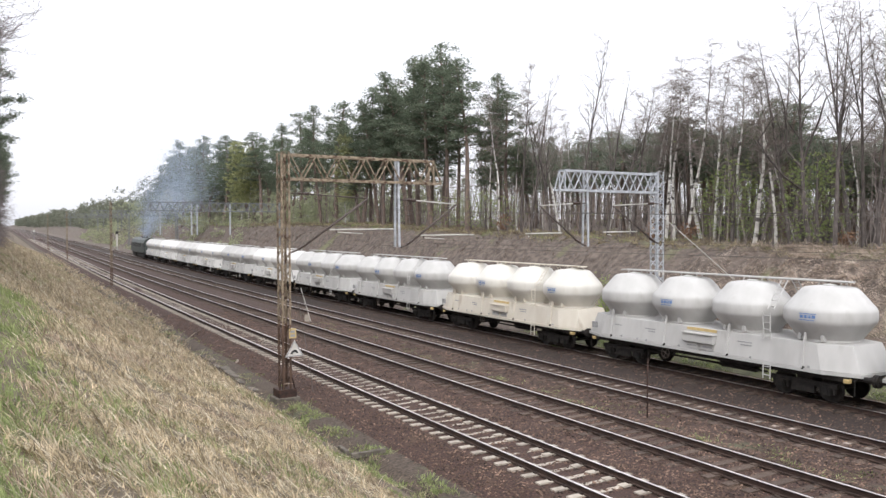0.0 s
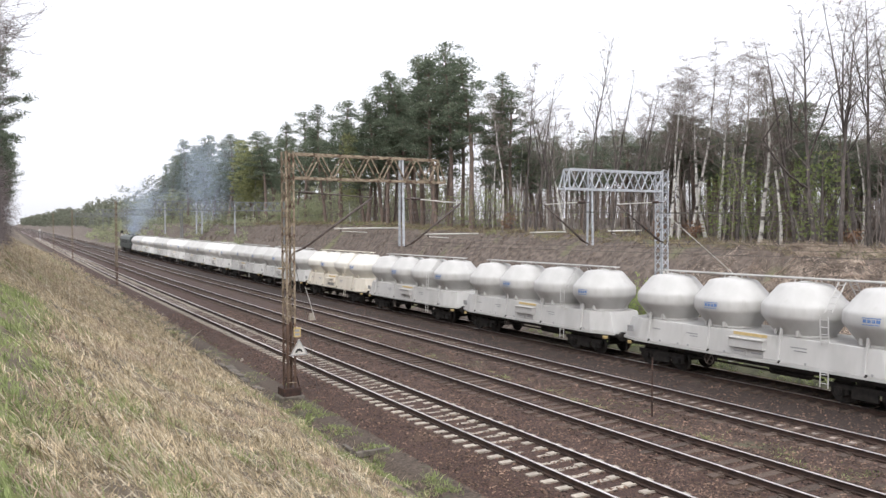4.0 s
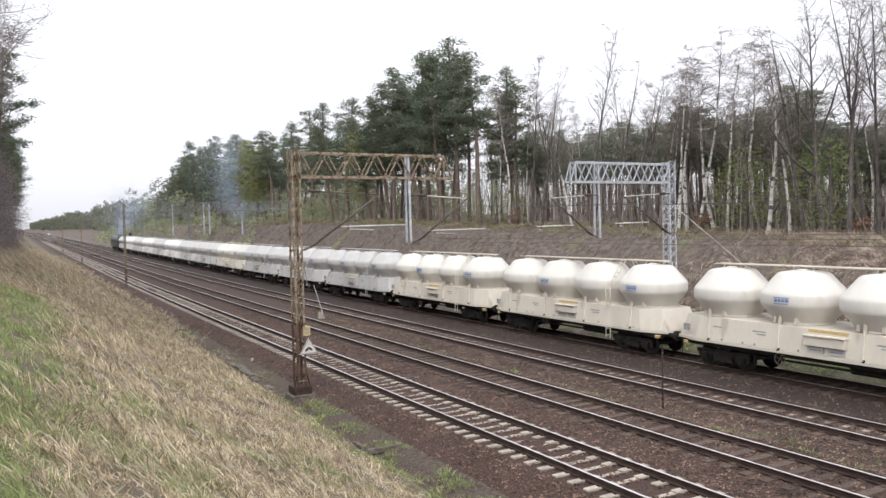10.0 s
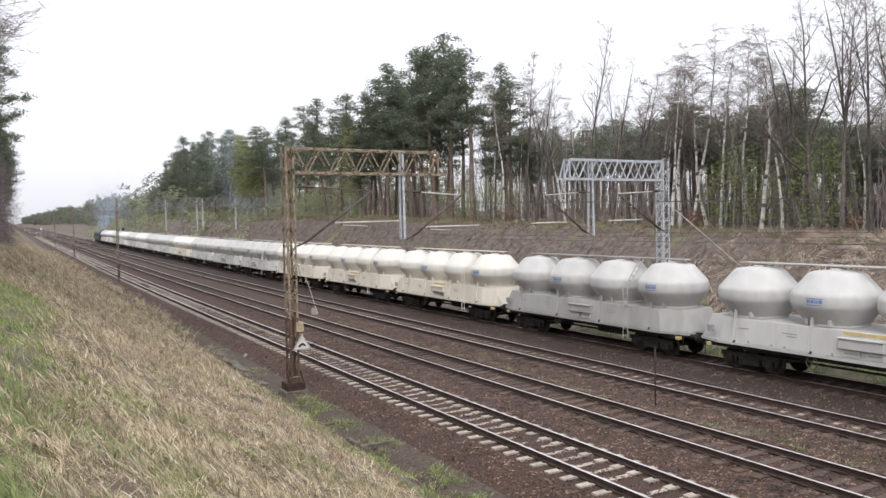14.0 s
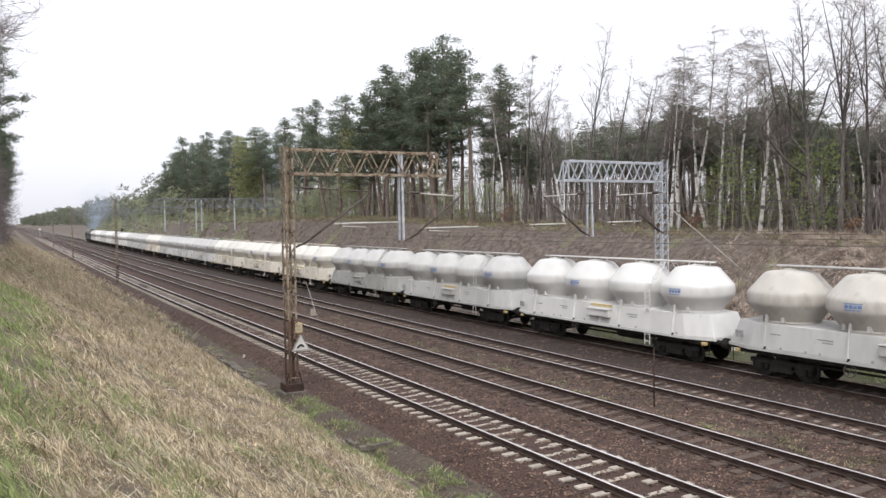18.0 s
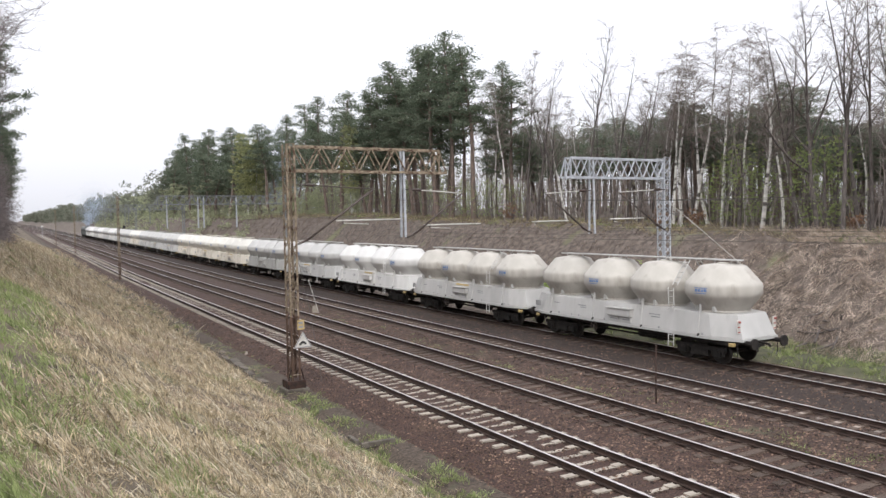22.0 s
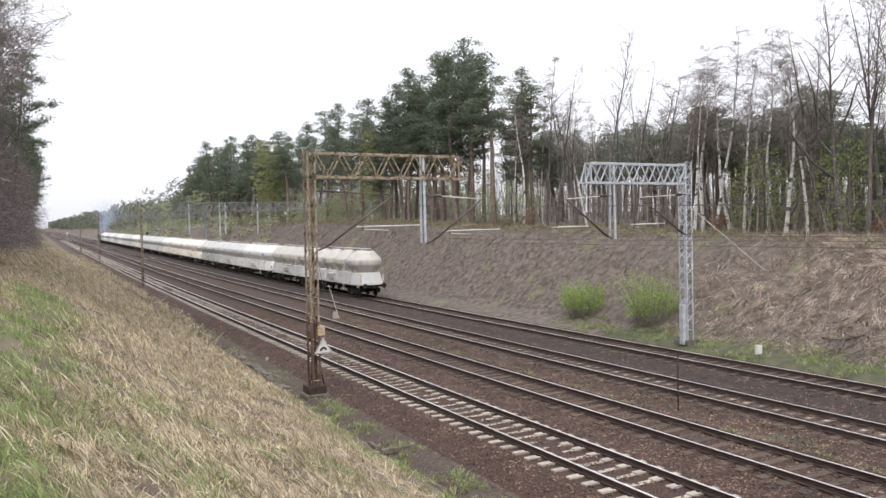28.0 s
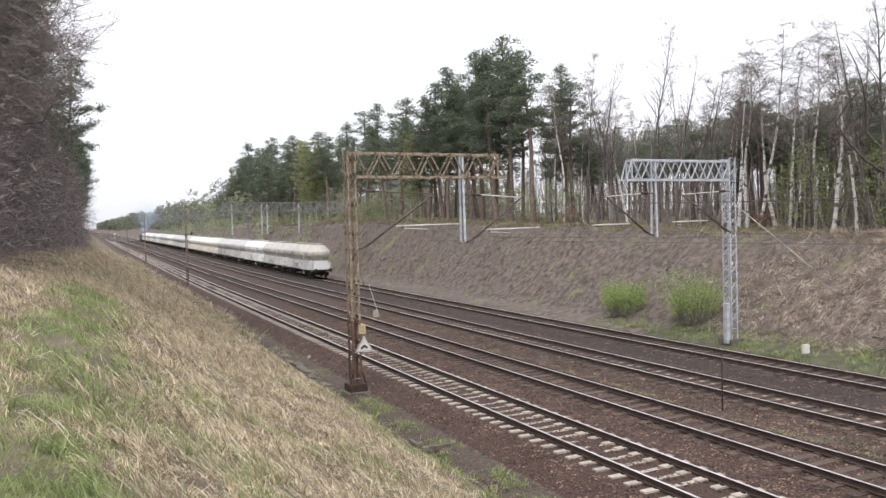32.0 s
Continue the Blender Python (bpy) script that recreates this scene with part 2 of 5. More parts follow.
def bm_tube(bm, pts, radii, n=6, cap=True):
    """A tube through points with a radius at each."""
    rings = []
    pts = [Vector(q) for q in pts]
    for i, q in enumerate(pts):
        d = (pts[min(i + 1, len(pts) - 1)] - pts[max(i - 1, 0)]).normalized()
        u = d.orthogonal().normalized() if i == 0 else (rings_u - d * rings_u.dot(d)).normalized()
        rings_u = u
        w = d.cross(u)
        r = radii[i] if hasattr(radii, "__len__") else radii
        rings.append([bm.verts.new(q + r * (math.cos(6.28318 * k / n) * u + math.sin(6.28318 * k / n) * w)) for k in range(n)])
    for a, b in zip(rings, rings[1:]):
        for k in range(n):
            bm.faces.new((a[k], a[(k + 1) % n], b[(k + 1) % n], b[k]))
    if cap and n > 2:
        bm.faces.new(rings[0][::-1])
        bm.faces.new(rings[-1])


def bm_lathe(bm, prof_rz, n=24, cx=0.0, cy=0.0):
    """A solid turned round a vertical axis from (radius, height) pairs, bottom to top."""
    rings = [[bm.verts.new((cx + r * math.cos(6.28318 * k / n), cy + r * math.sin(6.28318 * k / n), z)) for k in range(n)] for r, z in prof_rz]
    for a, b in zip(rings, rings[1:]):
        for k in range(n):
            bm.faces.new((a[k], a[(k + 1) % n], b[(k + 1) % n], b[k]))
    bm.faces.new(rings[0][::-1])
    bm.faces.new(rings[-1])


def mesh_of(name, bm, material, smooth=False, bevel=0.0):
    if bevel:
        bmesh.ops.bevel(bm, geom=list(bm.edges), offset=bevel, segments=1, affect="EDGES")
    me = bpy.data.meshes.new(name)
    bm.to_mesh(me)
    bm.free()
    for mm in material if isinstance(material, (list, tuple)) else (material,):
        me.materials.append(mm)
    if smooth:
        me.shade_smooth()
    return me


def part(name, bm, material, parent, label="", smooth=False, bevel=0.0, kind=""):
    ob = new(name, bm if isinstance(bm, bpy.types.Mesh) else mesh_of(name, bm, material, smooth, bevel))
    ob.parent = parent
    return tagged(ob, label, kind=kind)


def empty(name, label, category, group="", kind=""):
    return tagged(new(name), label, category, group, kind)


def raw_mesh(name, verts, faces, material, smooth=False):
    me = bpy.data.meshes.new(name)
    me.from_pydata(verts, [], faces)
    me.materials.append(material)
    if smooth:
        me.shade_smooth()
    return me

# ---- lie of the land: four tracks in a cutting, along +y ----
TRACK_X = (12.6, 16.49, 20.94, 25.83)
GAUGE = 0.753


def grade(y):
    """Height of the line above its level at the camera: a long sag, then a steady climb."""
    y = max(y, 0.0)
    return 4.6e-05 * y * y if y < 130 else 4.6e-05 * (16900 + 260 * (y - 130))


def lerp_table(x, table):
    for (a, za), (b, zb) in zip(table, table[1:]):
        if x <= b:
            s = max(0.0, (x - a) / (b - a))
            return za + (zb - za) * s
    return table[-1][1]


def land(x, y):
    crest = 4.75 + 0.028 * min(max(y - 25, -20), 70)
    far = min(max((y - 260) / 200, 0), 1)
    table = ((-60, 6.3), (-7, 5.45), (-2.5, 5.05), (0, 4.2), (3.6, 1.95), (8.2, -0.16), (8.7, -0.5), (8.95, -0.5), (9.15, -0.38), (9.5, -0.4), (10.4, -0.44), (28.2, -0.44), (29.0, -0.14), (30.4, -0.1), (31.4, 0.35), (37.1, crest - 0.5), (38.5, crest), (60, crest + 0.5), (120, crest + 1.5))
    z = lerp_table(x, table)
    rough = 0.0
    if x < 8.2 or x > 30.6:
        edge = min(1.0, (8.2 - x) / 2 if x < 8.2 else (x - 30.5) / 2)
        rough = edge * (0.22 * noise.noise((x * 0.35, y * 0.35, 0)) + 0.07 * noise.noise((x * 1.3, y * 1.3, 5)))
        if x > 30.5:
            rough += edge * min(1.0, max(0.0, (75 - y) / 25)) * (0.34 * noise.noise((x * 0.5, y * 0.9, 8)) + 0.26 * noise.noise((x * 1.1 + y * 0.4, y * 1.7, 2)))
    return z * (1 - 0.35 * far) + rough * min(1.0, max(0.15, (120 - y) / 70)) + grade(y)


def stations(*runs):
    out = []
    for a, b, step in runs:
        k = max(1, round((b - a) / step))
        out += [a + (b - a) * i / k for i in range(k)]
    return out + [runs[-1][1]]


def build_ground():
    xs = stations((-1800, -200, 400), (-200, -40, 20), (-40, -8, 3), (-8, 8.2, 0.5), (8.2, 10.6, 0.24), (10.6, 28, 3), (28, 40, 0.4), (40, 70, 4), (70, 200, 20), (200, 1800, 400))
    ys = stations((-400, -40, 60), (-40, 0, 4), (0, 60, 0.5), (60, 130, 2.5), (130, 400, 12), (400, 1000, 60), (1000, 3000, 400))
    verts = [(x, y, land(x, y)) for y in ys for x in xs]
    w = len(xs)
    faces = [(j * w + i, j * w + i + 1, (j + 1) * w + i + 1, (j + 1) * w + i) for j in range(len(ys) - 1) for i in range(w - 1)]
    me = raw_mesh("ground", verts, faces, M["soil"], True)
    me.materials.append(M["bank"])
    me.materials.append(M["toe"])
    me.materials.append(M["verge"])
    for p in me.polygons:
        x = p.center.x
        p.material_index = 3 if 27 < x < 31.2 and p.center.y < 34 else 1 if x > 20 else 2 if x > 8.4 else 0
    tagged(new("ground", me), "dry tufted grass banks of a railway cutting", "ground", kind="structure")


def bed_height(x):
    """Ballast shoulders and the flat between the rails."""
    shoulder = min(max((x - 9.75) / 1.3, 0), 1) * min(max((28.8 - x) / 1.3, 0), 1)
    low = 0.0
    for a, b in zip(TRACK_X, TRACK_X[1:]):
        m = (a + b) / 2
        low = max(low, 0.10 * max(0, 1 - abs(x - m) / 0.8))
    return -0.47 + 0.26 * shoulder - low * (1 if x > 17.5 else 0.4)


def build_trackbed():
    xs = stations((9.4, 11.2, 0.3), (11.2, 27.4, 0.5), (27.4, 28.8, 0.35))
    ys = stations((-60, 0, 6), (0, 60, 0.6), (60, 160, 4), (160, 1200, 20))
    verts = [(x, y, bed_height(x) + grade(y) + 0.03 * noise.noise((x * 1.1, y * 1.1, 3))) for y in ys for x in xs]
    w = len(xs)
    faces = [(j * w + i, j * w + i + 1, (j + 1) * w + i + 1, (j + 1) * w + i) for j in range(len(ys) - 1) for i in range(w - 1)]
    me = raw_mesh("trackbed", verts, faces, M["ballast"], True)
    me.materials.append(M["cinder"])
    me.materials.append(M["oily"])
    for p in me.polygons:
        if p.center.x > 17.9:
            p.material_index = 2 if p.center.x > 22.4 else 1
    tagged(new("trackbed", me), "brown stone ballast under four railway tracks", "ballast", kind="structure")


RAIL = ((-0.075, -0.172), (0.075, -0.172), (0.07, -0.155), (0.012, -0.14), (0.012, -0.045), (0.036, -0.032), (0.036, -0.006), (0.03, 0.0), (-0.03, 0.0), (-0.036, -0.006), (-0.036, -0.032), (-0.012, -0.045), (-0.012, -0.14), (-0.07, -0.155))


def rail_mesh(x):
    ys = stations((-60, 0, 20), (0, 130, 5), (130, 1200, 60))
    verts = [(x + a, y, grade(y) + b) for y in ys for a, b in RAIL]
    k = len(RAIL)
    faces = [(j * k + i, j * k + (i + 1) % k, (j + 1) * k + (i + 1) % k, (j + 1) * k + i) for j in range(len(ys) - 1) for i in range(k)]
    me = raw_mesh("rail", verts, faces, M["railside"])
    me.materials.append(M["railtop"])
    for j, p in enumerate(me.polygons):
        if j % k in (7, 8):
            p.material_index = 1
    return me


def concrete_sleeper():
    bm = bmesh.new()
    for s in (-1, 1):
        bm_box(bm, *sorted((s * 0.36, s * 1.24)), -0.1, 0.1, -0.36, -0.168)
    bm_box(bm, -0.36, 0.36, -0.08, 0.08, -0.36, -0.205)
    for s in (-1, 1):
        for e in (-1, 1):
            c = s * GAUGE + e * 0.1
            bm_box(bm, c - 0.03, c + 0.03, -0.05, 0.05, -0.17, -0.13)
    me = mesh_of("sleeper", bm, [M["concrete"], M["railside"]])
    for p in me.polygons:
        if p.center.z > -0.167:
            p.material_index = 1
    return me


def wood_sleeper(i):
    """Sunk timber sleepers; the third track's show worn pale patches between the rails."""
    bm = bmesh.new()
    bm_box(bm, -1.25, 1.25, -0.125, 0.125, -0.34, -0.18)
    for s in (-1, 1):
        bm_box(bm, s * GAUGE - 0.16, s * GAUGE + 0.16, -0.07, 0.07, -0.182, -0.155)
    if i == 2:
        bm_box(bm, -0.5, -0.2, -0.09, 0.09, -0.183, -0.172)
        bm_box(bm, 0.22, 0.4, -0.08, 0.08, -0.183, -0.174)
    me = mesh_of("sleeper", bm, [M["oldwood"], M["worn"]])
    for p in me.polygons:
        if abs(p.center.x) < 0.52 and p.center.z > -0.179:
            p.material_index = 1
    return me


def build_tracks():
    for i, x in enumerate(TRACK_X):
        kinds = ("pale concrete sleepers and polished rails on brown ballast", "dark sleepers sunk in brown ballast, polished rails", "rusty rails on dark sleepers with weeds beside", "rails on dark sleepers under the train")
        tr = empty("railway_track", kinds[i], "track", "parallel tracks", "structure")
        tr.location = (x, 0, 0)
        for s in (-1, 1):
            part("rail", rail_mesh(s * GAUGE), None, tr)
        me = concrete_sleeper() if i == 0 else wood_sleeper(i)
        rest_v, rest_f = [], []
        first, stop = (-2.0, 128.0) if i == 0 else (4.0, 70.0)
        y = -20.0 + 24.21 % 0.6
        while y < 420:
            if first < y < stop:
                ob = part("sleeper", me, None, tr)
                ob.location = (random.uniform(-0.02, 0.02), y + random.uniform(-0.02, 0.02), grade(y) + (0 if i == 0 else random.uniform(-0.02, 0.02)))
                ob.rotation_euler = (0, 0, random.uniform(-0.012, 0.012))
            else:
                b = len(rest_v)
                rest_v += [(v.co.x, v.co.y + y, v.co.z + grade(y)) for v in me.vertices]
                rest_f += [tuple(b + q for q in p.vertices) for p in me.polygons]
            y += 0.6
        part("far_sleepers", raw_mesh("far_sleepers", rest_v, rest_f, me.materials[0]), None, tr, kind="stuff")


def build_stones():
    """Loose ballast stones of the near stretch."""
    rng = np.random.default_rng(5)
    n = 135000
    x, y = 8.7 + 19.6 * rng.random(n), 6 + 54 * rng.random(n) ** 1.8
    keep = ((x > 10.9) | (rng.random(n) < np.clip((x - 9.5) / 1.1 + 0.7 * patch(x, y, 0.7, 21.0), 0.05, 0.8))) & ((x < 22.4) | (rng.random(n) < 0.35))
    for k, c in enumerate(TRACK_X):
        off = np.abs(x - c)
        keep &= np.abs(off - GAUGE) > 0.1
        if k:
            keep &= (off > 1.27) | (rng.random(n) > 0.4)
    d = (y - 24.21) % 0.6
    keep &= (np.abs(x - TRACK_X[0]) > 1.3) | ((d > 0.15) & (d < 0.45))
    x, y = x[keep], y[keep]
    n = len(x)
    z = np.array([bed_height(p) + grade(q) for p, q in zip(x, y)]) + 0.01
    r = 0.014 + 0.034 * rng.random(n) ** 1.8
    o = np.array(((1, 0, 0), (-1, 0, 0), (0, 1, 0), (0, -1, 0), (0, 0, 0.7), (0, 0, -0.7)))
    c = o[None] * (0.6 + 0.8 * rng.random((n, 6, 3))) * r[:, None, None]
    a = rng.random(n)[:, None] * 6.3
    verts = np.stack([x[:, None] + c[..., 0] * np.cos(a) - c[..., 1] * np.sin(a), y[:, None] + c[..., 0] * np.sin(a) + c[..., 1] * np.cos(a), z[:, None] + c[..., 2]], -1).reshape(-1, 3).tolist()
    tri = np.array(((0, 2, 4), (2, 1, 4), (1, 3, 4), (3, 0, 4), (2, 0, 5), (1, 2, 5), (3, 1, 5), (0, 3, 5)))
    faces = (np.arange(n)[:, None, None] * 6 + tri[None]).reshape(-1, 3).tolist()
    tagged(new("loose_ballast", raw_mesh("loose_ballast", verts, faces, M["stone"])), "loose brown crushed ballast stones", "gravel", kind="stuff")


build_ground()
build_trackbed()
build_tracks()

# ---- overhead line gantries ----
def bar(name, a, b, w, material, parent, d=None, label=""):
    """A rectangular steel bar from a to b."""
    a, b = Vector(a), Vector(b)
    bm = bmesh.new()
    ln = (b - a).length
    bm_box(bm, -w / 2, w / 2, -(d or w) / 2, (d or w) / 2, 0, ln)
    ob = part(name, bm, material, parent, label)
    ob.matrix_basis = Matrix.Translation(a) @ (b - a).to_track_quat("Z", "Y").to_matrix().to_4x4()
    return ob


def rod(name, a, b, r, material, parent, label="", n=8):
    bm = bmesh.new()
    bm_tube(bm, (a, b), r, n)
    return part(name, bm, material, parent, label, True)


def insulator(at, way, parent, n=4):
    """A stack of porcelain sheds along way."""
    bm = bmesh.new()
    prof_rz = [(0.03, 0)]
    for k in range(n):
        z = 0.04 + 0.07 * k
        prof_rz += [(0.03, z), (0.075, z + 0.015), (0.03, z + 0.045)]
    bm_lathe(bm, prof_rz, 10)
    ob = part("insulator", bm, M["insul"], parent, "brown porcelain insulator", True)
    ob.matrix_basis = Matrix.Translation(at) @ Vector(way).to_track_quat("Z", "Y").to_matrix().to_4x4()
    return ob


def angle_iron(name, a, b, w, sx, sy, material, parent, label=""):
    """An upright rolled angle whose heel points to (sx, sy)."""
    bm = bmesh.new()
    t = 0.014
    bm_box(bm, *sorted((0, -sx * w)), *sorted((0, -sy * t)), a[2], b[2])
    bm_box(bm, *sorted((0, -sx * t)), *sorted((-sy * (t + 0.001), -sy * w)), a[2], b[2])
    ob = part(name, bm, material, parent, label)
    ob.location = (a[0], a[1], 0)
    return ob


def lattice_mast(th, x, y, z0, z1, material, foot, w=0.56, d=0.4, step=0.62, low=0.75, leg=0.1):
    """Four angle-iron legs with zigzag lacing; the lowest stretch of the legs is rusted."""
    for sx in (-1, 1):
        for sy in (-1, 1):
            c = (x + sx * (w / 2 + 0.03), y + sy * (d / 2 + 0.03))
            angle_iron("leg", (*c, z0 + low), (*c, z1), leg, sx, sy, material, th)
            angle_iron("leg_foot", (*c, z0 - 0.02), (*c, z0 + low - 0.002), leg + 0.004, sx, sy, foot, th, "dark rusted leg foot")
    k = int((z1 - z0 - 0.5) / step)
    for i in range(k):
        za, zb = z0 + 0.5 + i * step, z0 + 0.5 + (i + 1) * step
        s = 1 if i % 2 else -1
        for sy in (-1, 1):
            bar("lacing", (x - s * w / 2, y + sy * (d / 2 + 0.04), za), (x + s * w / 2, y + sy * (d / 2 + 0.04), zb), 0.062, material if za > z0 + low else foot, th, 0.012)
        for sx in (-1, 1):
            bar("lacing", (x + sx * (w / 2 + 0.04), y - s * d / 2, za), (x + sx * (w / 2 + 0.04), y + s * d / 2, zb), 0.012, material if za > z0 + low else foot, th, 0.062)
    for zz in (z0 + 0.5, z1 - 1.1, z1):
        for sy in (-1, 1):
            bar("batten", (x - w / 2, y + sy * (d / 2 + 0.05), zz), (x + w / 2, y + sy * (d / 2 + 0.05), zz), 0.09, material, th, 0.015)


def lattice_beam(th, x0, x1, y, zb, zt, material, step=0.5, overhang=0.35, d=0.4, web=0.055):
    """Two trusses side by side; the bottom chord runs on past the top one at the free end x1."""
    s = 1 if x1 > x0 else -1
    for sy in (-1, 1):
        yy = y + sy * d / 2
        bar("chord", (x0, yy, zt), (x1, yy, zt), 0.085, material, th)
        bar("chord", (x0, yy, zb), (x1 + s * overhang, yy, zb), 0.095, material, th)
        n = int(abs(x1 - x0) / step / 2) * 2
        dx = (x1 - x0) / n
        for i in range(n):
            a, b = (zb, zt) if i % 2 else (zt, zb)
            bar("diagonal", (x0 + i * dx, yy + sy * 0.045, a), (x0 + (i + 1) * dx, yy + sy * 0.045, b), web, material, th, web * 0.8)
        bar("diagonal", (x1, yy, zt), (x1 + s * overhang, yy, zb), web, material, th, web * 0.8)
        bar("end_post", (x1, yy, zb), (x1, yy, zt), 0.06, material, th)
    n = int(abs(x1 - x0) / 0.9)
    for i in range(n + 1):
        xx = x0 + (x1 - x0) * i / n
        bar("cross_tie", (xx, y - d / 2, zt), (xx, y + d / 2, zt), 0.05, material, th)
        bar("cross_tie", (xx, y - d / 2, zb), (xx, y + d / 2, zb), 0.05, material, th)


def hanger(th, x, y, zb, zt, material):
    """Two drop posts one behind the other, spread at the foot and tied by battens."""
    for s in (-1, 1):
        bar("hanger_post", (x, y + s * 0.2, zb), (x, y + s * 0.13, zt), 0.09, material, th, 0.06, "pale galvanised drop post")
    for k in range(9):
        zz = zb + 0.06 + (zt - zb) * k / 9
        bar("batten", (x - 0.05, y - 0.19, zz), (x - 0.05, y + 0.19, zz), 0.05, material, th, 0.012)


def cantilever(th, xm, xt, y, z_low, z_top, reach, reg, tie="paletube"):
    """A hinged bracket from a mast at xm to the wire at xt, with its steady tube."""
    s = 1 if xt > xm else -1
    xe = xm + s * reach
    rod("bracket_tube", (xm + s * 0.62, y, z_low + 0.32), (xe, y, z_top - 0.02), 0.045, M["tube"], th, "dull brown diagonal bracket tube")
    rod("bracket_root", (xm, y, z_low), (xm + s * 0.3, y, z_low + 0.12), 0.04, M["tube"], th)
    insulator((xm + s * 0.25, y, z_low + 0.1), (s, 0, 0.55), th, 6)
    rod("tie_tube", (xm + s * 0.75, y, z_top + 0.12), (xe, y, z_top), 0.025, M[tie], th, "thin top tie tube")
    insulator((xm + s * 0.3, y, z_top + 0.14), (s, 0, -0.02), th, 6)
    rod("tie_root", (xm, y, z_top + 0.14), (xm + s * 0.32, y, z_top + 0.14), 0.025, M["tube"], th)
    ra, rb, zr = reg
    rod("registration_tube", (ra, y, zr), (rb, y, zr + 0.02), 0.03, M["paletube"], th, "pale horizontal registration tube")
    rod("steady_arm", (ra + 0.1 * (rb - ra), y, zr - 0.1), (xt, y, zr - 0.16), 0.016, M["paletube"], th)
    bar("clamp", (ra + 0.1 * (rb - ra), y, zr - 0.12), (ra + 0.1 * (rb - ra), y, zr + 0.03), 0.05, M["tube"], th)


def footing(th, x, y, z0, z1, w=0.95, d=0.85):
    bm = bmesh.new()
    bm_box(bm, x - w / 2, x + w / 2, y - d / 2, y + d / 2, z0, z1)
    part("footing", bm, M["footing"], th, "weathered concrete footing block", bevel=0.03)


def warning_triangle(at, parent, size=0.42):
    """White triangular plate with a dark border and a dark mark."""
    x, y, z = at
    bm = bmesh.new()
    a = [bm.verts.new((x + size * c, y + dd, z + size * e)) for dd in (0, -0.012) for c, e in ((-0.5, 0), (0.5, 0), (0, 0.85))]
    for f in ((2, 1, 0), (3, 4, 5), (0, 1, 4, 3), (1, 2, 5, 4), (2, 0, 3, 5)):
        bm.faces.new([a[i] for i in f])
    plate = part("triangle_plate", bm, M["signwhite"], parent, "white triangular warning plate with dark mark")
    bm = bmesh.new()
    cx, cz = 0, 0.28
    for i in range(3):
        p = ((-0.5, 0), (0.5, 0), (0, 0.85))
        (c0, e0), (c1, e1) = p[i], p[(i + 1) % 3]
        q = [(cx + (c - cx) * s, cz + (e - cz) * s) for s in (0.97, 0.8) for c, e in ((c0, e0), (c1, e1))]
        vs = [bm.verts.new((x + size * c, y - 0.016, z + size * e)) for c, e in (q[0], q[1], q[3], q[2])]
        bm.faces.new(vs)
    part("border", bm, M["greytext"], plate)
    bm = bmesh.new()
    zz = [(-0.22, 0.14), (-0.2, 0.24), (-0.1, 0.33), (0.04, 0.36), (0.16, 0.28), (0.2, 0.16), (0.1, 0.16), (0.06, 0.22), (-0.06, 0.22), (-0.1, 0.14)]
    bm.faces.new([bm.verts.new((x + size * c, y - 0.017, z + size * e)) for c, e in zz])
    part("dark_mark", bm, M["black"], plate)
    return plate


def build_near_gantry():
    th = empty("catenary_mast", "rust-streaked tan lattice mast with cantilever gantry beam", "mast", "overhead line masts")
    x, y = 9.42, 28.38
    lattice_mast(th, x, y, -0.22, 9.1, M["rust"], M["brownrust"], 0.3, 0.5, 0.34, 2.75, 0.075)
    footing(th, x, y, -0.75, -0.24)
    bm = bmesh.new()
    bm_box(bm, x - 0.36, x + 0.36, y - 0.36, y + 0.36, -0.25, 0.06)
    part("base_plate", bm, M["darkrust"], th, "dark rusty base box of the mast", bevel=0.02)
    for sx in (-1, 1):
        bar("base_gusset", (x + sx * 0.32, y - 0.27, 0.0), (x + sx * 0.2, y - 0.27, 0.5), 0.12, M["darkrust"], th, 0.02)
    lattice_beam(th, x + 0.2, 15.92, y, 8.09, 9.02, M["rust"], 0.5)
    hanger(th, 14.28, y, 5.42, 8.98, M["galv"])
    cantilever(th, x + 0.2, TRACK_X[0], y - 0.28, 5.28, 7.4, 3.2, (11.2, 14.0, 6.15), "tube")
    cantilever(th, 14.38, TRACK_X[1], y - 0.1, 5.4, 7.24, 2.7, (15.2, 18.0, 5.9))
    bm = bmesh.new()
    bm_box(bm, x + 0.08, x + 0.36, y - 0.31, y - 0.295, 2.0, 2.38)
    plate = part("number_plate", bm, M["yellow"], th, "faded yellow plate with dark bars")
    for k in range(2):
        bm = bmesh.new()
        bm_box(bm, x + 0.13, x + 0.31, y - 0.314, y - 0.311, 2.06 + 0.15 * k, 2.15 + 0.15 * k)
        part("bar_mark", bm, M["greytext"], plate)
    warning_triangle((x + 0.28, y - 0.32, 1.3), th, 0.74)
    bm = bmesh.new()
    bm_tube(bm, ((x + 0.3, y, 4.6), (x + 0.75, y + 0.1, 2.6), (x + 1.1, y + 0.2, 0.6), (x + 1.2, y + 0.2, -0.25)), 0.012, 4)
    part("earth_wire", bm, M["copper"], th)


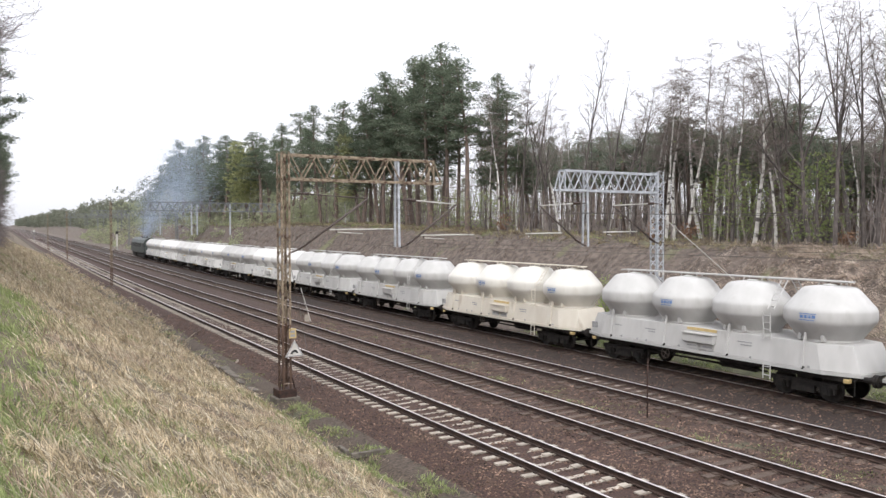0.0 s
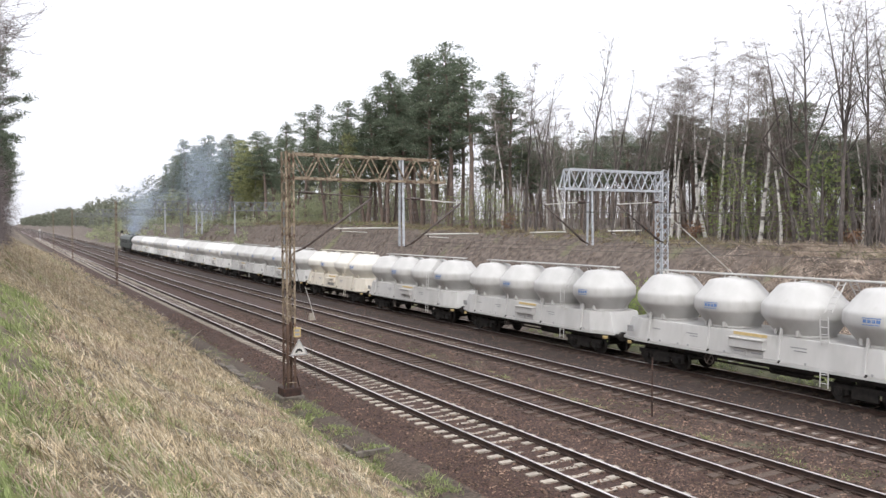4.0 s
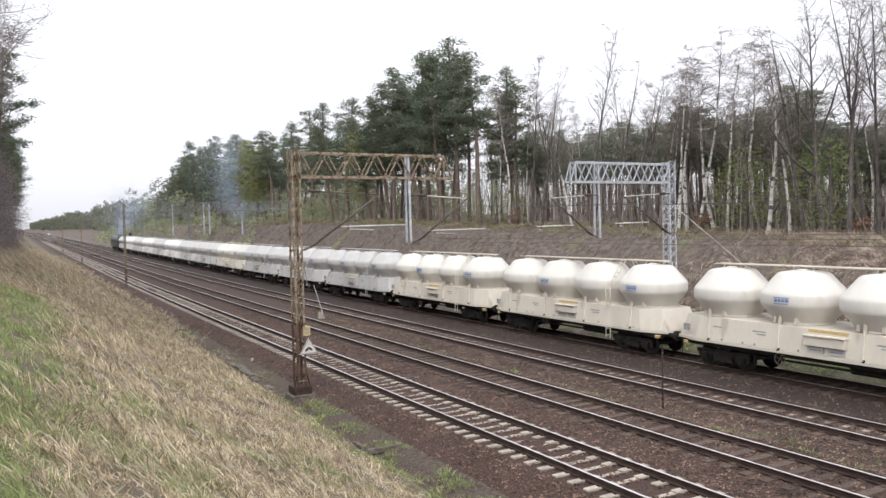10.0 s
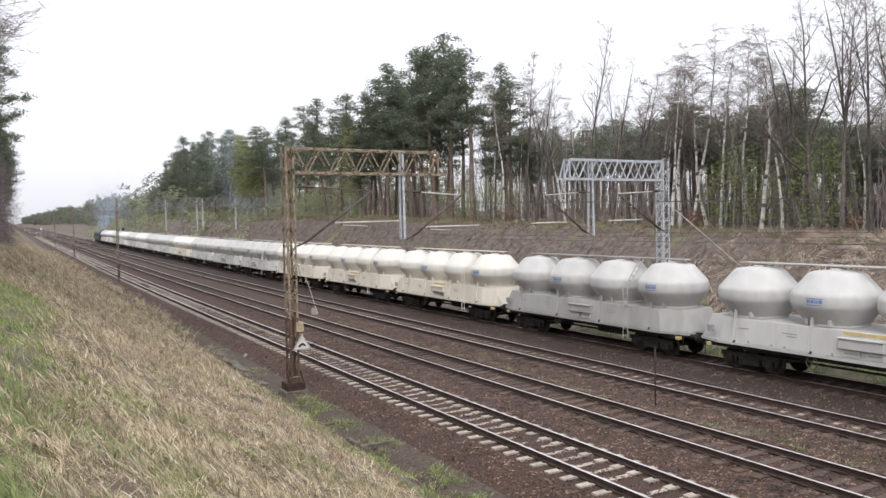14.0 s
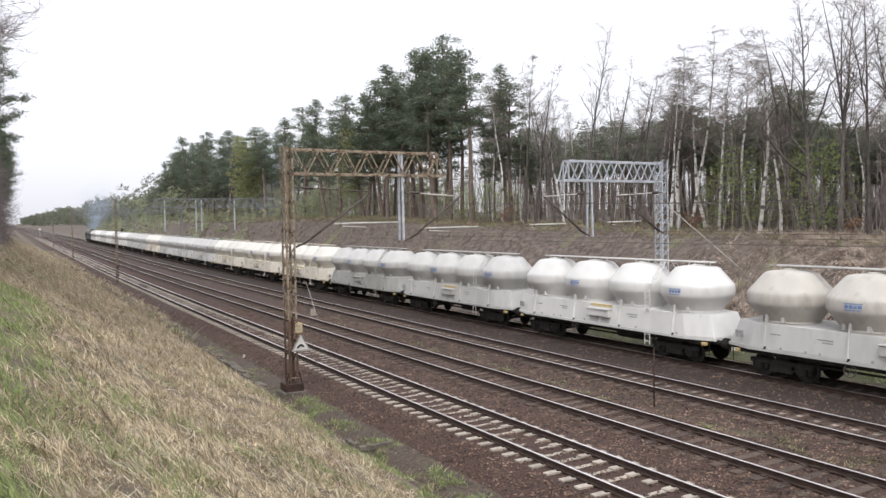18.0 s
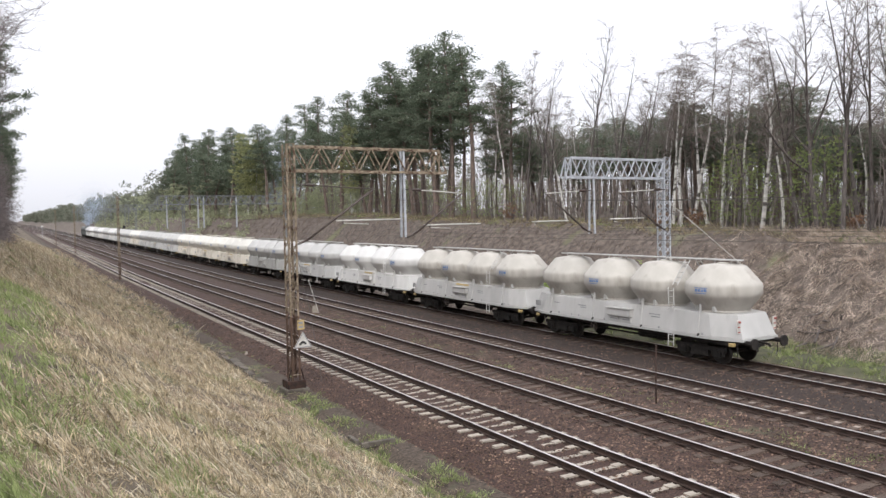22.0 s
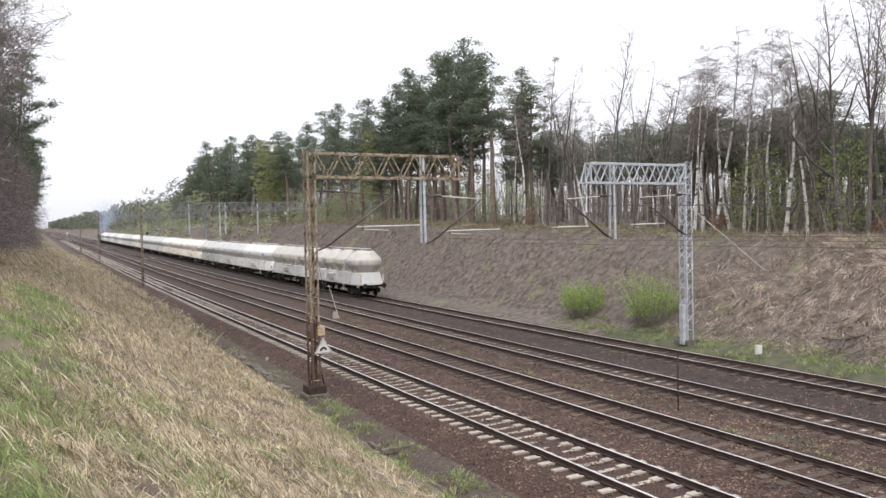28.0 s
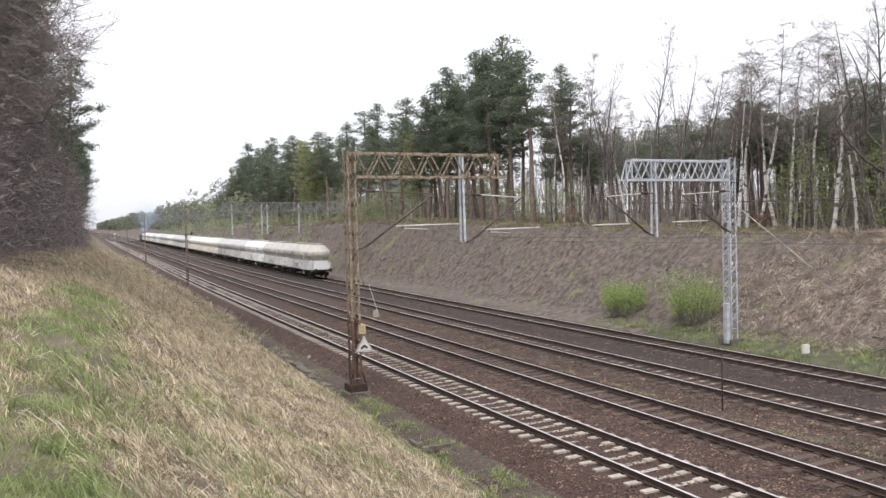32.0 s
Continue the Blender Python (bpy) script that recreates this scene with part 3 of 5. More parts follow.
def build_right_gantry():
    th = empty("catenary_mast", "galvanised grey lattice mast with cantilever gantry beam", "mast", "overhead line masts")
    x, y = 29.18, 28.38
    lattice_mast(th, x, y, 0.1, 9.05, M["galv"], M["galv"], 0.4, 0.46, 0.4, 0.75, 0.085)
    footing(th, x, y, -0.6, 0.1)
    lattice_beam(th, x - 0.15, 23.0, y, 8.0, 8.92, M["galv"], 0.5, 0.3)
    hanger(th, 24.42, y, 5.32, 8.9, M["galv"])
    cantilever(th, x - 0.2, TRACK_X[3], y - 0.28, 5.4, 7.3, 3.05, (25.3, 27.5, 6.0))
    cantilever(th, 24.32, TRACK_X[2], y - 0.1, 5.36, 7.24, 2.7, (20.8, 22.9, 5.95))
    bm = bmesh.new()
    bm_box(bm, x - 0.62, x - 0.36, y - 0.35, y - 0.1, -0.1, 1.9)
    part("cable_cabinet", bm, M["galv"], th, "narrow grey cable cabinet at the mast foot", bevel=0.02)
    for k in range(2):
        bm = bmesh.new()
        bm_box(bm, x - 0.2 + 0.28 * k, x - 0.08 + 0.28 * k, y - 0.3, y - 0.28, 3.78, 3.95)
        part("small_plate", bm, M["signwhite"], th, "small white plate")


def build_far_gantries():
    for y in (93.4, 158.4, 223.4):
        g = grade(y)
        up = 0.2 + (y - 93) * 0.002
        th = empty("catenary_mast", "grey lattice gantry across three tracks in the distance", "mast", "overhead line masts")
        lattice_mast(th, 30.6, y, g, g + 9.25 + up, M["galv_far"], M["galv_far"], 0.4, 0.42, 0.7)
        lattice_beam(th, 30.6, 15.2, y, g + 8.12 + up, g + 9.1 + up, M["galv_far"], 0.48, web=0.06)
        for xx in (16.2, 19.75, 20.4, 24.3):
            hanger(th, xx, y, g + 5.3 + up, g + 9.0 + up, M["galv_far" if y > 100 else "galv"])
        th = empty("catenary_mast", "slim tan lattice mast beside the near track in the distance", "mast", "overhead line masts")
        lattice_mast(th, 10.9, y, g - 0.2, g + 9.3, M["rust"], M["brownrust"], 0.16, 0.2, 0.5, 2.0, 0.07)
        footing(th, 10.9, y, g - 0.7, g - 0.2)


build_near_gantry()
build_right_gantry()
build_far_gantries()

# ---- the train: silo wagons and a locomotive, running away on the far track ----
WAGON, SPEED, GAIN, TAIL = 14.28, 6.5993, 0.00558, -128.31


def run(t):
    """Way of the train's tail along the line: it slowly gathers speed."""
    return TAIL + SPEED * t + GAIN * t * t


exhaust = []
SILO_Y = (-4.875, -1.625, 1.625, 4.875)
POST_Y = (-4.75, -1.5, 1.75, 5.0)
movers, spinners = [], []


def frustum(bm, low, high, z0, z1):
    a = [bm.verts.new((x, y, z0)) for x, y in low]
    b = [bm.verts.new((x, y, z1)) for x, y in high]
    n = len(a)
    for i in range(n):
        bm.faces.new((a[i], a[(i + 1) % n], b[(i + 1) % n], b[i]))
    bm.faces.new(a[::-1])
    bm.faces.new(b)


def octagon(x, y, cx, cy):
    return [(-cx, -y), (cx, -y), (x, -cy), (x, cy), (cx, y), (-cx, y), (-x, cy), (-x, -cy)]


def wheelset_mesh():
    bm = bmesh.new()
    for s in (-1, 1):
        prof_rz = [(0.08, 0.0), (0.2, 0.01), (0.36, 0.045), (0.4, 0.02), (0.475, 0.02), (0.475, 0.05), (0.455, 0.06), (0.45, 0.135), (0.4, 0.135), (0.36, 0.08), (0.2, 0.1), (0.1, 0.14)]
        tmp = bmesh.new()
        bm_lathe(tmp, prof_rz, 20)
        for k in range(5):
            a = 6.283 * k / 5
            bm_box(tmp, 0.22 * math.cos(a) - 0.03, 0.22 * math.cos(a) + 0.03, 0.22 * math.sin(a) - 0.03, 0.22 * math.sin(a) + 0.03, 0.08, 0.115)
        tmp.transform(Matrix.Translation((s * 0.69, 0, 0)) @ Matrix.Rotation(s * math.pi / 2, 4, "Y"))
        me = bpy.data.meshes.new("tmp")
        tmp.to_mesh(me)
        bm.from_mesh(me)
        tmp.free()
        bpy.data.meshes.remove(me)
    bm_tube(bm, ((-0.98, 0, 0), (0.98, 0, 0)), 0.08, 8)
    return mesh_of("wheelset", bm, M["wheel"], True)


def side_frame_mesh():
    bm = bmesh.new()
    bm_box(bm, -0.06, 0.06, -1.3, 1.3, 0.55, 0.72)
    bm_box(bm, -0.06, 0.06, -0.45, 0.45, 0.28, 0.56)
    for s in (-0.9, 0.9):
        bm_box(bm, -0.11, 0.11, s - 0.16, s + 0.16, 0.3, 0.6)
        bm_tube(bm, ((-0.14, s, 0.45), (0.14, s, 0.45)), 0.12, 10)
        for k in (-0.27, 0.27):
            bm_tube(bm, ((0, s + k, 0.36), (0, s + k, 0.58)), 0.06, 8)
    for k in (-0.25, 0, 0.25):
        bm_tube(bm, ((0.02, k, 0.36), (0.02, k, 0.58)), 0.07, 8)
    return mesh_of("side_frame", bm, M["under"])


def ladder(name, pts, w, parent, material, axis="y"):
    """Two stiles and rungs along pts."""
    bm = bmesh.new()
    off = Vector((0, w / 2, 0)) if axis == "y" else Vector((w / 2, 0, 0))
    pts = [Vector(p) for p in pts]
    for s in (-1, 1):
        bm_tube(bm, [p + s * off for p in pts], 0.022, 5)
    for a, b in zip(pts, pts[1:]):
        n = max(1, round((b - a).length / 0.28))
        for i in range(n):
            c = a.lerp(b, (i + 0.5) / n)
            bm_tube(bm, (c - off, c + off), 0.016, 5)
    return part(name, bm, material, parent)


def build_wagon(tone, label, logo, stripe, silo_tone, tail=False):
    """A four-silo cement wagon; its rail level is z = 0 and its length runs along y."""
    paint, shell = TONES[tone], TONES[silo_tone]
    th = empty("silo_wagon", label, "freight wagon", "wagons of the train")
    low, high = [[(x, y + 0.1) for x, y in o] for o in (octagon(1.4, 6.75, 1.0, 5.55), octagon(1.26, 6.38, 0.86, 5.3))]
    bm = bmesh.new()
    frustum(bm, low, high, 1.18, 2.09)
    body = part("skirt_body", bm, paint, th, bevel=0.015)
    bm = bmesh.new()
    rim = [(x, y + 0.1) for x, y in octagon(1.45, 6.8, 1.03, 5.6)]
    frustum(bm, rim, rim, 1.06, 1.176)
    part("sill_rim", bm, paint, th)
    bm = bmesh.new()
    bm_box(bm, -1.22, 1.22, -6.35, 6.35, 0.88, 1.048)
    bm_box(bm, -0.35, 0.35, -6.6, 6.6, 0.78, 0.88)
    part("underframe", bm, M["under"], th, "black underframe")
    # silos
    prof_rz = ((0.98, 1.95), (1.0, 2.14), (1.06, 2.17), (1.47, 2.72), (1.505, 2.77), (1.53, 2.83), (1.54, 2.9), (1.545, 3.03), (1.54, 3.15), (1.53, 3.2), (1.51, 3.25), (1.475, 3.3), (0.98, 3.88), (0.92, 3.935), (0.84, 3.975), (0.66, 4.01), (0.3, 4.04), (0.02, 4.05))
    for i, y in enumerate(SILO_Y):
        bm = bmesh.new()
        bm_lathe(bm, prof_rz, 40)
        silo = part("silo", bm, shell, th, smooth=True)
        silo.location = (0, y, 0)
        bm = bmesh.new()
        bm_lathe(bm, ((1.0, 2.1), (1.075, 2.102), (1.075, 2.17), (1.01, 2.18)), 28)
        part("base_ring", bm, shell, silo, smooth=False)
        bm = bmesh.new()
        bm_lathe(bm, ((0.24, 4.03), (0.24, 4.07), (0.18, 4.09), (0.05, 4.1)), 16)
        part("hatch", bm, shell, silo, smooth=True)
        for s in (-1, 1):
            for e in (-1, 1):
                bm = bmesh.new()
                bm_box(bm, *sorted((s * 0.8, s * 1.12)), e * 0.44 - 0.06, e * 0.44 + 0.06, 2.14, 2.36)
                part("saddle", bm, paint, silo)
            # post on the skirt
            bm = bmesh.new()
            yy = POST_Y[i] - y
            frustum(bm, [(s * 1.3, yy - 0.045), (s * 1.47, yy - 0.045), (s * 1.47, yy + 0.045), (s * 1.3, yy + 0.045)][::s], [(s * 1.14, yy - 0.035), (s * 1.27, yy - 0.035), (s * 1.27, yy + 0.035), (s * 1.14, yy + 0.035)][::s], 1.18, 2.42)
            part("bracket", bm, paint, silo, bevel=0.012)
            bm = bmesh.new()
            bm_box(bm, *sorted((s * 1.37, s * 1.46)), yy - 0.09, yy - 0.0, 1.14, 1.24)
            part("lug", bm, M["under"], silo)
            if logo and i in (0, 2):
                for k, (a0, a1, z0, z1) in enumerate(((-0.1, 0.3, 3.1, 3.13), (-0.08, 0.0, 2.96, 3.07), (0.02, 0.09, 2.96, 3.07), (0.11, 0.18, 2.96, 3.07), (0.2, 0.28, 2.96, 3.07), (-0.1, 0.26, 2.88, 2.91))):
                    n = 4 if a1 - a0 > 0.2 else 2
                    bm = bmesh.new()
                    for q in range(n):
                        t0, t1 = a0 + (a1 - a0) * q / n, a0 + (a1 - a0) * (q + 1) / n
                        r = 1.552
                        vs = [bm.verts.new((s * r * math.cos(t), r * math.sin(t) * 1.0 * -1, z)) for t, z in ((t0, z0), (t1, z0), (t1, z1), (t0, z1))]
                        bm.faces.new(vs)
                    part("letter_bar", bm, M["blue"], silo, "blue bar of lettering")
    # walkway along the top
    wk = bmesh.new()
    bm_box(wk, -0.02, 0.34, -5.6, 5.75, 4.15, 4.185)
    walkway = part("walkway", wk, paint, th)
    for s in (-1, 1):
        bm = bmesh.new()
        bm_tube(bm, ((0.16 + s * 0.2, -5.6, 4.19), (0.16 + s * 0.2, 5.75, 4.19)), 0.022, 5)
        part("walkway_edge", bm, paint, walkway)
    for y in SILO_Y:
        for d in (-0.6, 0.6):
            for s in (-1, 1):
                bm = bmesh.new()
                bm_tube(bm, ((0.16 + s * 0.26, y + d * 0.7, 3.94), (0.16 + s * 0.14, y + d * 0.7, 4.16)), 0.02, 5)
                part("walkway_stay", bm, paint, walkway)
    for s in (-1, 1):
        ladder("ladder", ((s * 1.36, -3.3, 2.0), (s * 1.34, -3.25, 3.0)), 0.3, th, paint)
        ladder("step_ladder", ((s * 1.46, -3.35, 0.55), (s * 1.44, -3.35, 1.16)), 0.3, th, paint)
        ladder("top_ladder", ((s * 1.1, -3.25, 3.1), (s * 0.3, -3.25, 4.15)), 0.26, th, paint)
        bm = bmesh.new()
        bm_box(bm, *sorted((s * 1.2, s * 1.55)), -0.95, 0.6, 1.5, 1.84)
        box = part("equipment_box", bm, paint, th, "flat-lidded box on the skirt", bevel=0.02)
        bm = bmesh.new()
        bm_box(bm, *sorted((s * 1.1, s * 1.6)), -0.98, 0.63, 1.85, 1.88)
        part("lid", bm, paint, box)
        for q in (-0.9, -0.1):
            bm = bmesh.new()
            bm_box(bm, *sorted((s * 1.36, s * 1.42)), q, q + 0.62, 1.24, 1.46)
            part("data_panel", bm, TONES["light"], box, "pale panel with small grey writing bars")
            bm = bmesh.new()
            bm_box(bm, *sorted((s * 1.42, s * 1.424)), q + 0.08, q + 0.54, 1.33, 1.38)
            part("text_bar", bm, M["greytext"], box)
        if stripe:
            bm = bmesh.new()
            bm_box(bm, *sorted((s * 1.2, s * 1.3)), -0.95, 0.55, 1.96, 2.07, None)
            part("yellow_stripe", bm, M["yellow"], th, "yellow stripe panel")
        bm = bmesh.new()
        for k in range(14):
            a0, a1 = 6.283 * k / 14, 6.283 * (k + 1) / 14
            bm_tube(bm, ((s * 1.34, 1.7 + 0.22 * math.cos(a0), 0.82 + 0.22 * math.sin(a0)), (s * 1.34, 1.7 + 0.22 * math.cos(a1), 0.82 + 0.22 * math.sin(a1))), 0.02, 4, False)
        for k in range(2):
            a0 = 1.57 * k + 0.5
            bm_tube(bm, ((s * 1.34, 1.7 + 0.22 * math.cos(a0), 0.82 + 0.22 * math.sin(a0)), (s * 1.34, 1.7 - 0.22 * math.cos(a0), 0.82 - 0.22 * math.sin(a0))), 0.016, 4, False)
        part("brake_handwheel", bm, M["tube"], th, "dull brake handwheel")
        for k, y in enumerate((-5.0, -2.6, 0.9, 2.75, 3.3, 4.3)):
            bm = bmesh.new()
            bm_box(bm, *sorted((s * 1.3, s * 1.415)), y - 0.035, y + 0.035, 1.2, 1.28)
            part("rope_hook", bm, M["greytext"], th)
        for k, (y0, y1, z) in enumerate(((-2.6, -1.95, 1.75), (-2.6, -2.1, 1.64), (2.3, 2.9, 1.72), (2.3, 2.7, 1.62), (4.35, 4.8, 1.7))):
            bm = bmesh.new()
            xx = 1.405 - (z - 1.18) * 0.154
            bm_box(bm, *sorted((s * (xx - 0.03), s * (xx + 0.004))), y0, y1, z, z + 0.045)
            part("text_bar", bm, M["greytext"], body, "grey bar of small lettering")
        bm = bmesh.new()
        bm_box(bm, *sorted((s * 1.3, s * 1.4)), 6.0, 6.28, 1.45, 1.72)
        part("grille_plate", bm, M["greytext"], th, "small dark grille plate")
        if tail:
            # tail boards and lamps on the rear corners
            board = bmesh.new()
            bm_box(board, *sorted((s * 0.98, s * 1.16)), -6.52, -6.47, 1.38, 1.92)
            plate = part("tail_board", board, M["signwhite"], th, "white tail board with red bands", bevel=0.006)
            for z in (1.42, 1.62):
                bm = bmesh.new()
                bm_box(bm, *sorted((s * 1.0, s * 1.14)), -6.535, -6.522, z, z + 0.045)
                part("red_band", bm, M["redlamp"], plate)
            bm = bmesh.new()
            bm_tube(bm, ((s * 1.07, -6.6, 1.84), (s * 1.07, -6.45, 1.84)), 0.045, 12)
            part("tail_lamp", bm, M["redlamp"], plate, "round red tail lamp")
    for e in (-1, 1):
        for s in (-1, 1):
            bm = bmesh.new()
            bm_tube(bm, ((s * 0.875, e * 6.5, 1.02), (s * 0.875, e * 7.05, 1.02)), 0.09, 10)
            bm_tube(bm, ((s * 0.875, e * 7.05, 1.02), (s * 0.875, e * 7.13, 1.02)), 0.22, 14)
            part("buffer", bm, M["under"], th, "round black buffer")
            bm = bmesh.new()
            bm_tube(bm, ((s * 1.2, e * 6.55, 0.45), (s * 1.2, e * 6.55, 1.0), (s * 0.95, e * 6.55, 1.05)), 0.018, 5)
            part("hand_rail", bm, M["under"], th)
            bm = bmesh.new()
            bm_box(bm, *sorted((s * 1.1, s * 1.3)), *sorted((e * 6.2, e * 6.4)), 0.86, 1.0)
            part("brake_cock", bm, M["yellow"], th, "small yellow brake cock", bevel=0.02)
        bm = bmesh.new()
        bm_tube(bm, ((0, e * 6.5, 1.0), (0, e * 7.08, 0.95), (0, e * 7.13, 0.85)), 0.05, 6)
        part("coupling", bm, M["under"], th)
    # running gear
    wheel_me, frame_me = wheelset_mesh() if "wheelset" not in bpy.data.meshes else bpy.data.meshes["wheelset"], side_frame_mesh() if "side_frame" not in bpy.data.meshes else bpy.data.meshes["side_frame"]
    for e in (-1, 1):
        bm = bmesh.new()
        bm_box(bm, -0.95, 0.95, -0.3, 0.3, 0.5, 0.86)
        bogie = part("bogie", bm, M["under"], th, "black two-axle bogie")
        bogie.location = (0, e * 4.55, 0)
        for s in (-1, 1):
            f = part("side_frame", frame_me, None, bogie)
            f.location = (s * 1.02, 0, 0)
        for a in (-0.9, 0.9):
            w = part("wheelset", wheel_me, None, bogie)
            w.location = (0, a, 0.455)
    bm = bmesh.new()
    bm_tube(bm, ((-0.5, -2.2, 0.72), (-0.5, -0.6, 0.72)), 0.2, 12)
    part("air_tank", bm, M["under"], th)
    bm = bmesh.new()
    bm_tube(bm, ((0.95, -3.0, 0.75), (0.95, 3.0, 0.75)), 0.06, 8)
    bm_tube(bm, ((-0.95, -3.0, 0.72), (-0.95, 3.0, 0.72)), 0.045, 8)
    part("discharge_pipe", bm, M["under"], th)
    return th


def build_train():
    kinds = dict(
        white=build_wagon("white", "white four-silo cement wagon with blue lettering bars", True, True, "white"),
        grey=build_wagon("grey", "grey-skirted four-silo cement wagon with paler silos", True, False, "light"),
        light=build_wagon("light", "light grey four-silo cement wagon with blue lettering bars", True, True, "light"),
        cream=build_wagon("cream", "cream-tinted dusty four-silo cement wagon on black bogies", True, True, "pale"),
        tail=build_wagon("light", "cement-dusted warm grey four-silo wagon with tail boards", True, False, "warm", True),
        warm=build_wagon("light", "cement-dusted warm grey four-silo wagon on black bogies", True, True, "warm"),
    )
    order = "tail warm white light grey cream cream cream light light light cream light light white light white light white light".split()
    used = set()
    for n, tone in enumerate(order):
        th = kinds[tone]
        if tone in used:
            th = copy_thing(th, Matrix.Identity(4))
        used.add(tone)
        movers.append((th, WAGON * n + WAGON / 2))
    loco = build_loco()
    movers.append((loco, WAGON * len(order) + 9.4))


def build_loco():
    th = empty("diesel_locomotive", "dark grey-green diesel locomotive with pale cab front", "locomotive")
    dark = mat("dark_loco_paint", (0.03, 0.04, 0.038), (0.06, 0.07, 0.066), 2, 0.5, spots=(0.09, 0.085, 0.075), spot_scale=1.5)
    bm = bmesh.new()
    sect = [(-1.45, 1.15), (1.45, 1.15), (1.45, 3.1), (1.2, 3.75), (0.6, 4.1), (-0.6, 4.1), (-1.2, 3.75), (-1.45, 3.1)]
    a = [bm.verts.new((x, -8.2, z)) for x, z in sect]
    b = [bm.verts.new((x, 8.2, z)) for x, z in sect]
    for i in range(8):
        bm.faces.new((a[i], b[i], b[(i + 1) % 8], a[(i + 1) % 8]))
    bm.faces.new(a)
    bm.faces.new(b[::-1])
    body = part("body", bm, dark, th, bevel=0.04)
    for e in (-1, 1):
        bm = bmesh.new()
        bm_box(bm, -1.4, 1.4, *sorted((e * 8.2, e * 8.9)), 1.15, 2.3)
        part("nose", bm, dark, th, bevel=0.08)
        for s in (-1, 1):
            bm = bmesh.new()
            bm_box(bm, *sorted((s * 0.12, s * 1.1)), *sorted((e * 8.2, e * 8.22)), 2.5, 3.3)
            part("cab_window", bm, M["black"], th)
            bm = bmesh.new()
            bm_tube(bm, ((s * 0.875, e * 8.9, 1.02), (s * 0.875, e * 9.3, 1.02)), 0.18, 12)
            part("buffer", bm, M["under"], th)
            bm = bmesh.new()
            bm_tube(bm, ((s * 1.0, e * 8.9, 1.7), (s * 1.0, e * 8.94, 1.7)), 0.12, 12)
            part("lamp", bm, M["signwhite"], th)
            bm = bmesh.new()
            bm_box(bm, *sorted((s * 1.44, s * 1.465)), *sorted((e * 6.6, e * 7.8)), 2.4, 3.1)
            part("side_window", bm, M["black"], th)
        bm = bmesh.new()
        bm_box(bm, -1.3, 1.3, e * 5.2 - 2.3, e * 5.2 + 2.3, 0.35, 0.95)
        bogie = part("bogie", bm, M["under"], th)
        for a in (-1.8, 0, 1.8):
            w = part("wheelset", bpy.data.meshes["wheelset"], None, bogie)
            w.location = (0, e * 5.2 + a, 0.455)
    for k in range(5):
        bm = bmesh.new()
        for q in range(6):
            bm_box(bm, -1.475, -1.44, -4.5 + 2 * k, -3.1 + 2 * k, 2.3 + 0.14 * q, 2.38 + 0.14 * q)
        part("grille", bm, M["under"], body)
    bm = bmesh.new()
    bm_box(bm, -1.1, 1.1, -2.5, 2.5, 0.4, 1.15)
    part("fuel_tank", bm, M["under"], th)
    bm = bmesh.new()
    bm_box(bm, -0.5, 0.5, -0.8, 0.8, 4.09, 4.3)
    part("exhaust_hood", bm, M["under"], th)
    return th


build_train()

# ---- trees ----
def limb(V, F, pts, radii, n=5):
    """Appends a tapered tube to plain lists."""
    ring0 = None
    u = None
    for i, q in enumerate(pts):
        d = (pts[min(i + 1, len(pts) - 1)] - pts[max(i - 1, 0)]).normalized()
        u = d.orthogonal().normalized() if u is None else (u - d * u.dot(d)).normalized()
        w = d.cross(u)
        base = len(V)
        for k in range(n):
            a = 6.28318 * k / n
            V.append(q + radii[i] * (math.cos(a) * u + math.sin(a) * w))
        if ring0 is not None:
            for k in range(n):
                F.append((ring0 + k, ring0 + (k + 1) % n, base + (k + 1) % n, base + k))
        ring0 = base


def spray(V, F, at, size, count, rng, flat=0.5, width=0.16):
    """A tuft of small blades round a point."""
    for _ in range(count):
        d = Vector((rng.gauss(0, 1), rng.gauss(0, 1), rng.gauss(0.15, flat))).normalized()
        s = d.orthogonal().normalized()
        s.rotate(Matrix.Rotation(rng.uniform(0, 3.14), 3, d))
        c = at + Vector((rng.gauss(0, size * 0.45), rng.gauss(0, size * 0.45), rng.gauss(0, size * 0.3)))
        ln, w = size * rng.uniform(0.5, 1.0), size * width * rng.uniform(0.6, 1.3)
        b = len(V)
        V += [c - s * w * 0.4, c + d * ln * 0.5 - s * w, c + d * ln, c + d * ln * 0.5 + s * w]
        F.append((b, b + 1, b + 2, b + 3))


def crooked(a, d, ln, k, rng, bend=0.12, up=0.0):
    """Points of a bent branch from a along d."""
    pts, p, v = [a.copy()], a.copy(), d.normalized()
    for _ in range(k):
        v = (v + Vector((rng.gauss(0, bend), rng.gauss(0, bend), rng.gauss(up, bend)))).normalized()
        p = p + v * (ln / k)
        pts.append(p.copy())
    return pts


